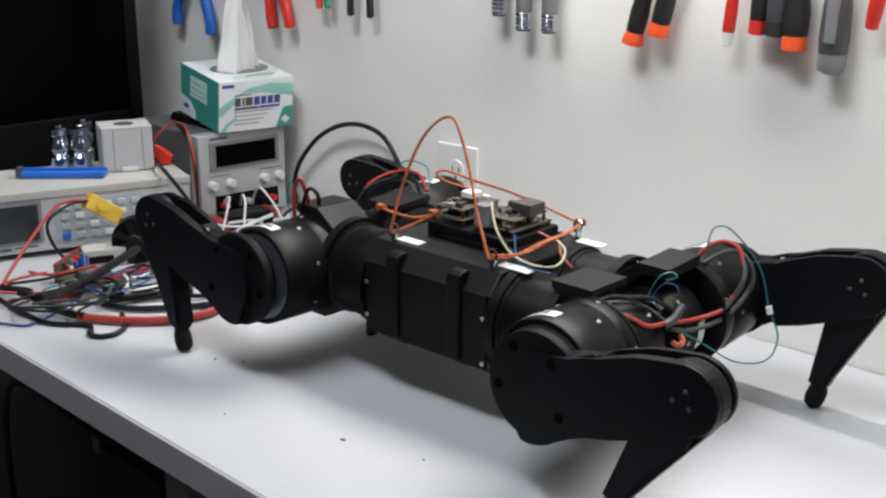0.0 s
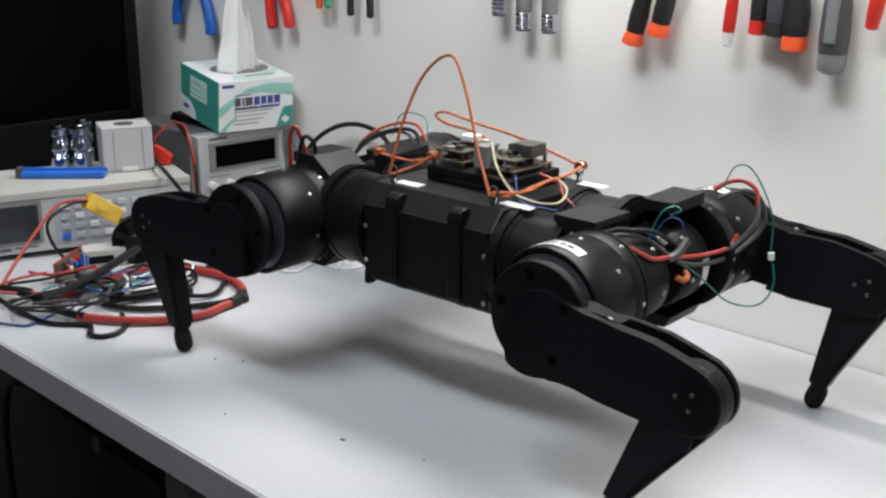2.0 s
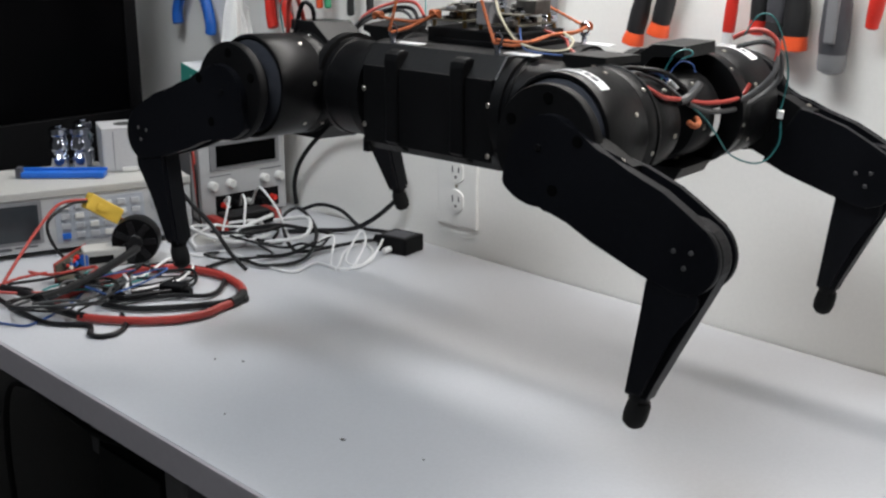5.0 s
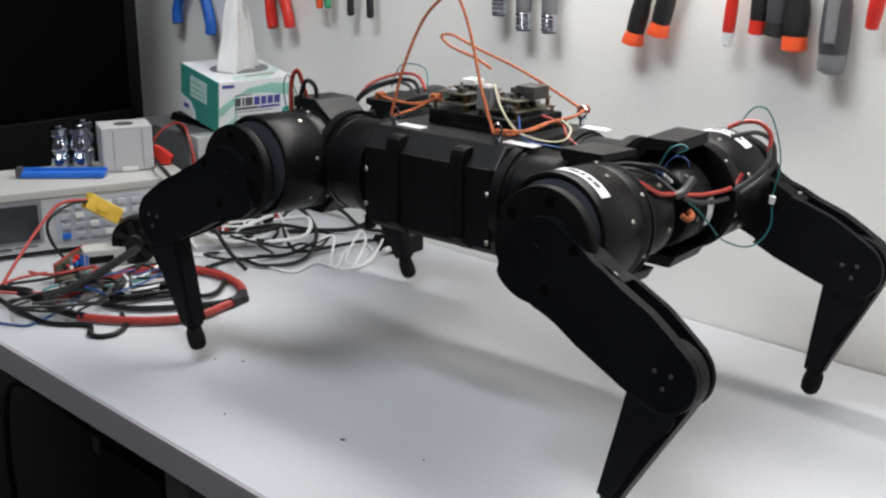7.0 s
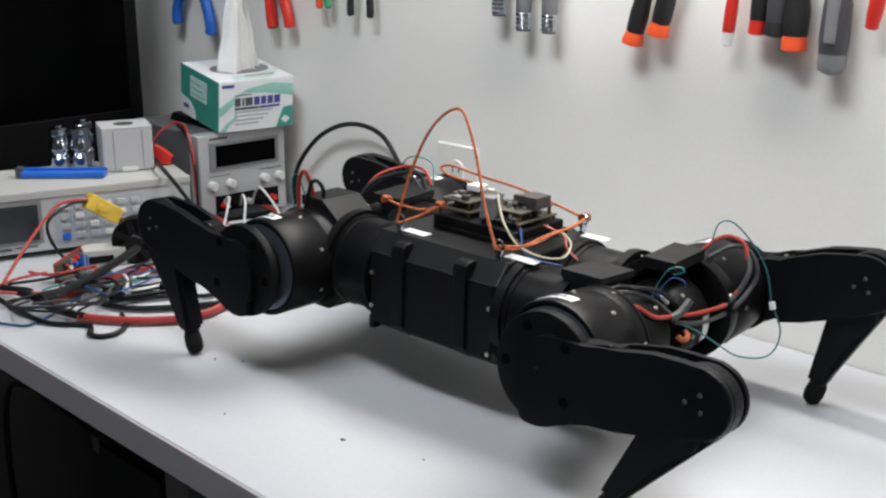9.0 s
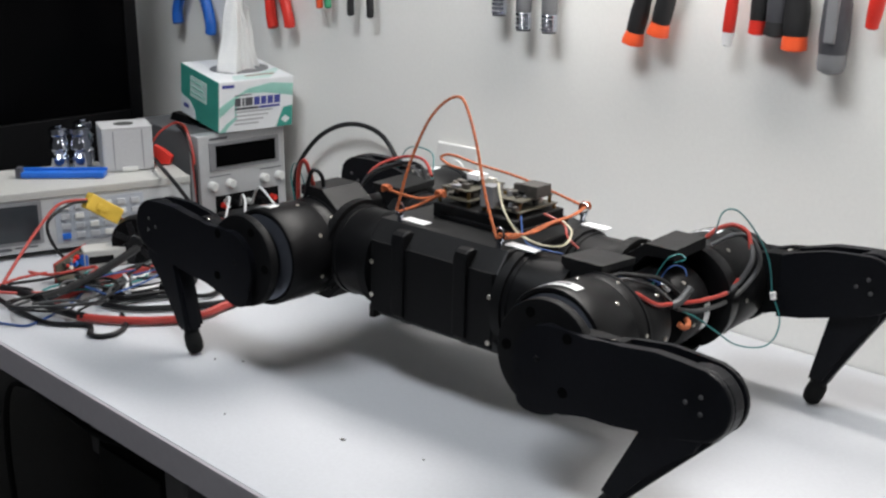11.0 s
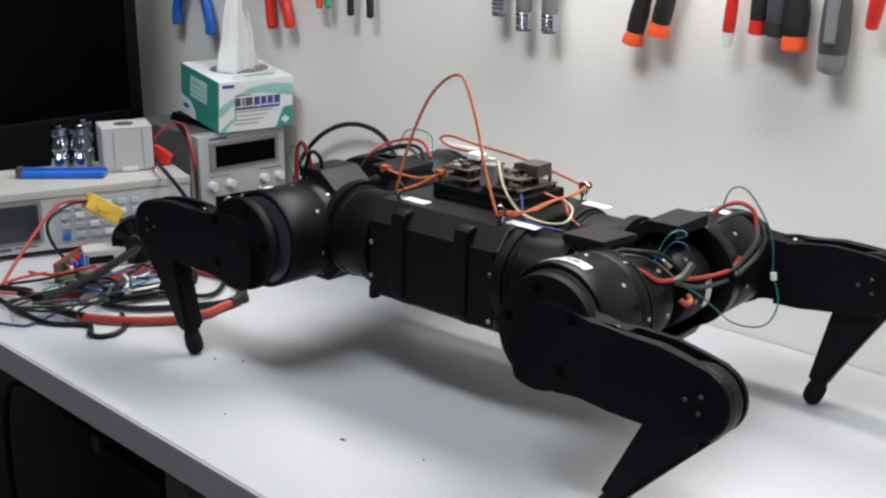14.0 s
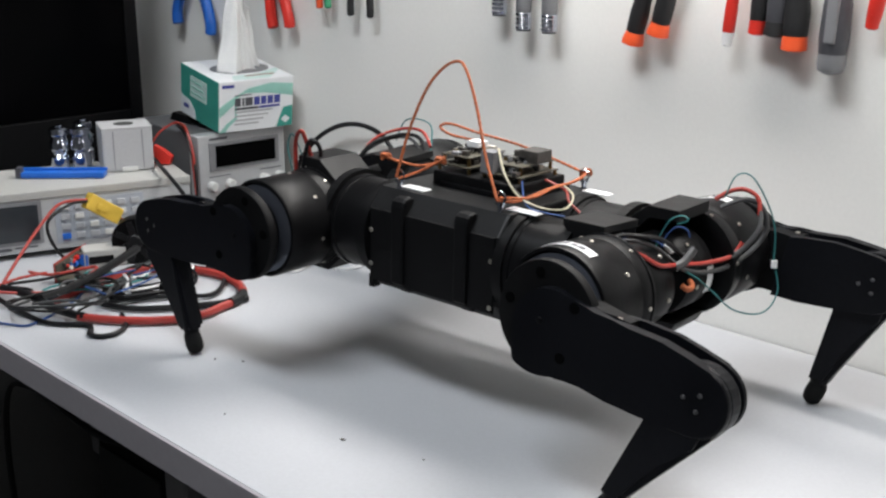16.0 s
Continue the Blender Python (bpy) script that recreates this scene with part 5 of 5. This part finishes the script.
def tools():
    tool_rail()
    pliers(-1.968, 0.304, (M_BLUEP, M_BLUEP), 0.056, "wire cutters with bright blue handles hanging on the wall", 0.0110, 0, 0.013)
    pliers(-1.686, 0.330, (M_REDP, M_REDP), 0.024, "pliers with red handles hanging on the wall", 0.0100, -12, 0.006)
    pliers(-1.566, 0.375, (M_ORANGEP, M_GREENP), 0.011, "small tweezers with orange and green grips hanging on the wall", 0.0062, -4)
    pliers(-1.472, 0.367, (M_GRIP, M_GRIP), 0.024, "small pliers with black handles hanging on the wall", 0.0062, 0)
    for x, tip in ((-1.163, 0.392), (-1.116, 0.374), (-1.068, 0.374)):
        hex_driver(x, tip)
    screwdriver(-0.925, 0.368, 14, 0.0125, M_GRIP, M_ORANGEP, "orange-red cap", "black precision screwdriver with an orange cap hanging on the wall")
    screwdriver(-0.886, 0.382, 14, 0.0125, M_GRIP, M_ORANGEP, "orange-red cap", "black precision screwdriver with an orange cap hanging on the wall")
    screwdriver(-0.783, 0.378, 5, 0.0078, M_REDP, M_LABEL, "pale tip", "slim red screwdriver with a pale end hanging on the wall", 0.0062)
    screwdriver(-0.742, 0.395, 3, 0.0110, M_GRIP, M_REDP, "red cap", "black screwdriver with a red cap hanging on the wall", 0.0112)
    screwdriver(-0.717, 0.395, 3, 0.0140, M_GRIP2, M_GRIP, "dark cap", "dark grey screwdriver hanging on the wall", 0.0150)
    screwdriver(-0.692, 0.380, 1, 0.0150, M_GRIP, M_ORANGEP, "orange-red cap", "thick black screwdriver with an orange cap hanging on the wall", 0.0155)
    t = hung("utility_knife", -0.644, 0.358, 2, "grey and black utility knife hanging on the wall", "utility knife")
    part("end_cap", lathe([(0.006, 0), (0.015, 0.004), (0.0165, 0.012), (0.0160, 0.024)], "Z", (0, 0, 0), 24), M_GREYG, t, "pale grey end", True)
    part("handle", lathe([(0.0162, 0.024), (0.0175, 0.040), (0.0165, 0.080), (0.0120, 0.110), (0.0125, 0.150), (0.0120, 0.205)], "Z", (0, 0, 0), 24), M_GRIP2, t, "", True)
    part("grip_inlay", box(-0.005, 0.009, -0.0185, -0.010, 0.036, 0.092, 0.003), M_GREYG, t, "grey grip inlay")
    part("shaft", cyl(0.004, 0.20, RAIL_Z - 0.358 + 0.02, "Z", (0, 0, 0), 10, 0.0005), M_STEEL, t)
    screwdriver(-0.600, 0.412, 8, 0.0090, M_REDP, M_REDP, "red end", "slim dark red screwdriver hanging on the wall", 0.0075)


def under_bench():
    t = tagged(empty("computer_tower", (-1.62, 1.06, FLOOR_Z)), "black computer case standing in the dark under the bench", "computer")
    part("case", box(-0.11, 0.11, -0.20, 0.18, 0, 0.42, 0.006), M_BEZEL, t)
    part("front_grille", box(-0.10, 0.10, -0.206, -0.20, 0.03, 0.39, 0.003), M_GRIP, t)
    for k, pts in enumerate(([(-1.70, 0.72, -0.70), (-1.72, 0.70, -0.40), (-1.68, 0.69, -0.20), (-1.60, 0.70, -0.16), (-1.40, 0.74, -0.20), (-1.2, 0.9, -0.16)], [(-1.9, 0.74, -0.72), (-1.88, 0.70, -0.50), (-1.84, 0.70, -0.25), (-1.75, 0.72, -0.13), (-1.6, 0.8, -0.12)])):
        cable_thing("black_cable", "black cable hanging in the dark under the bench", "cable", [("lead", M_BLKW, 0.005, pts)], "hanging cables")


bench_instrument()
power_supply()
tissue_box()
monitor()
grey_box()
steel_weights()
blue_tray()
cables()
small_stuff()
outlet()
tools()
under_bench()


# ---- motion ----
def hermite(rows, t):
    """Smooth value through rows of (time, values...)."""
    if t <= rows[0][0]:
        return list(rows[0][1:])
    if t >= rows[-1][0]:
        return list(rows[-1][1:])
    i = max(k for k in range(len(rows) - 1) if rows[k][0] <= t)
    a, b = rows[i], rows[i + 1]
    p_, n_ = rows[max(i - 1, 0)], rows[min(i + 2, len(rows) - 1)]
    h = b[0] - a[0]
    s = (t - a[0]) / h
    out = []
    for k in range(1, len(a)):
        ma = (b[k] - p_[k]) / (b[0] - p_[0])
        mb = (n_[k] - a[k]) / (n_[0] - a[0])
        out.append(a[k] * (2 * s ** 3 - 3 * s ** 2 + 1) + h * ma * (s ** 3 - 2 * s ** 2 + s) + b[k] * (3 * s ** 2 - 2 * s ** 3) + h * mb * (s ** 3 - s ** 2))
    return out


HEIGHT = [(0, .1169), (.5, .1229), (1, .1374), (1.5, .1582), (2, .1841), (2.5, .2147), (3, .252), (3.3, .2771), (3.5, .2925), (3.7, .3055), (4.0, .3185), (4.2, .3260), (4.6, .3370), (5.0, .3408), (5.4, .3370), (5.8, .3254), (6.3, .3008), (6.5, .2875), (6.8, .2645), (7, .2479), (7.5, .2039), (8, .1722), (8.5, .1421), (9, .1233), (9.2, .1186), (9.6, .1172), (10.2, .1245), (10.8, .1340), (11.3, .1400), (12, .1456), (13, .1534), (14, .1608), (15, .1682), (16, .1757)]
STANCE = [(0, -.8878, .9383, 183.4, -.9, -.5), (3.3, -.8882, .9383, 184.0, -.1, .2), (4.2, -.8890, .9405, 184.3, -.1, .2), (6.3, -.8925, .9445, 184.5, -.2, .6), (7.5, -.8922, .9446, 184.3, -.8, .6), (8.5, -.8912, .9470, 184.1, -1.0, 1.1), (9.2, -.8882, .9462, 183.8, -1.2, .9), (12, -.8892, .9469, 184.0, -1.1, .9), (16, -.8887, .9469, 184.3, -.8, 1.0)]
FEET_BEFORE = [(-1.217, .733), (-.570, .773), (-1.219, 1.109), (-.567, 1.145)]
FEET_AFTER = [(-1.201, .738), (-.576, .775), (-1.223, 1.110), (-.573, 1.154)]
# roll, hip and knee angles while the feet are off the bench, leg by leg
AIR = [
    [(3.5, 0, 50, -62), (3.7, 0, 60, -76), (4.0, 3, 70, -86), (4.2, 3, 70, -86), (5.2, 3, 65, -86), (6.3, 2, 61, -85), (6.8, 3, 60, -84), (7.0, 2, 60, -84)],
    [(3.5, -2, 46, -58), (3.7, 0, 56, -72), (4.0, 3.5, 68.5, -84), (4.2, 3.5, 68.5, -83), (5.2, 2, 63, -78), (6.3, 1, 61, -77), (6.8, 1.5, 59, -77), (7.0, 3, 57.5, -77)],
    [(3.5, 2, 47, -63), (3.7, 2, 58, -75), (4.0, 4, 68, -86), (4.2, 4, 67, -85), (5.2, 4, 64, -84), (6.3, 5, 63, -84), (6.8, 4, 61, -83), (7.0, 3, 60, -84)],
    [(3.5, -1, 51, -60), (3.7, -1, 60, -74), (4.0, 1.5, 70, -84), (4.2, 1, 70, -83), (5.2, 1, 67, -82), (6.3, 1, 65, -81), (6.8, 2, 65, -80), (7.0, 2, 65, -80)],
]
LIFT, LAND = 3.35, 7.15


def body_pose(t):
    x, y, yaw, pitch, roll = hermite(STANCE, t)
    m = Matrix.Rotation(radians(yaw), 4, "Z") @ Matrix.Rotation(radians(pitch), 4, "Y") @ Matrix.Rotation(radians(roll), 4, "X")
    m.translation = (x, y, hermite(HEIGHT, t)[0])
    return m


def standing(i, t):
    """Joint angles that keep foot i where it stands."""
    sx, sy = LEGS[i]
    fx, fy = (FEET_BEFORE if t < 5 else FEET_AFTER)[i]
    if i == 1 and t > 5:
        k = min(1.0, max(0.0, (t - 8.0) / 0.4))
        fx, fy = -.578 + k * .002, .767 + k * .008
    p = body_pose(t).inverted() @ Vector((fx, fy, FOOT_R + 0.0008))
    u, v, w = sx * (p.x - sx * HX), sy * p.y - ABY, p.z
    d = HY - ABY
    h = math.sqrt(max(v * v + w * w - d * d, 1e-6))
    a = math.atan2(w, v) + math.atan2(h, d)
    reach = min(math.hypot(u, h), L1 + L2 - 1e-4)
    k = -math.acos(max(-1, min(1, (reach ** 2 - L1 ** 2 - L2 ** 2) / (2 * L1 * L2))))
    q = math.atan2(u, h) + math.atan2(L2 * math.sin(-k), L1 + L2 * math.cos(k))
    return a, q, k


def joints(i, t):
    if t <= LIFT or t >= LAND:
        return standing(i, t)
    deg = lambda v: tuple(math.degrees(x) for x in v)
    rows = [(LIFT - 0.2, *deg(standing(i, LIFT - 0.2))), (LIFT, *deg(standing(i, LIFT)))] + AIR[i] + [(LAND, *deg(standing(i, LAND))), (LAND + 0.2, *deg(standing(i, LAND + 0.2)))]
    return tuple(radians(x) for x in hermite(rows, t))


def leg_poses(i, t):
    sx, sy = LEGS[i]
    a, q, k = joints(i, t)
    ab = Matrix.Translation((sx * 0, sy * ABY, 0))
    swing = ab @ Matrix.Rotation(sy * a, 4, "X") @ ab.inverted()
    upper = swing @ Matrix.Translation((sx * HX, sy * HY, 0)) @ Matrix.Rotation(-sx * q, 4, "Y")
    lower = swing @ Matrix.Translation((sx * HX, sy * HY, 0)) @ Matrix.Rotation(-sx * q, 4, "Y") @ Matrix.Translation((0, 0, -L1)) @ Matrix.Rotation(-sx * k, 4, "Y")
    return swing, upper, lower


def motions():
    times = [round(0.1 * k, 1) for k in range(161)]
    walk(robot, [(t, body_pose(t)) for t in times])
    for i in range(4):
        rows = [leg_poses(i, t) for t in times]
        for ob, k in zip(LEG_PARTS[i], range(3)):
            walk(ob, [(t, r[k]) for t, r in zip(times, rows)])
    q0 = joints(3, 0)[1]
    walk(bundle, [(t, leg_poses(3, t)[0] @ Matrix.Translation(BUNDLE_AT) @ Matrix.Rotation(0.60 * (joints(3, t)[1] - q0), 4, "Y")) for t in times])
    # the loose cord swings up while the robot is in the air
    swing = [(0, 0), (1, 1.5), (1.5, 2.5), (2.5, 2.5), (3, 5), (3.3, 7), (3.5, 7), (4.2, 8), (5.2, 9), (6.3, 9), (6.8, 11.5), (7.0, 11.5), (7.5, 8.5), (8, 0.5), (9, 0), (16, 0.5)]
    walk(loose_rope, [(t, Matrix.Translation(PIVOT) @ Matrix.Rotation(radians(-a), 4, "Y")) for t, a in swing])


motions()
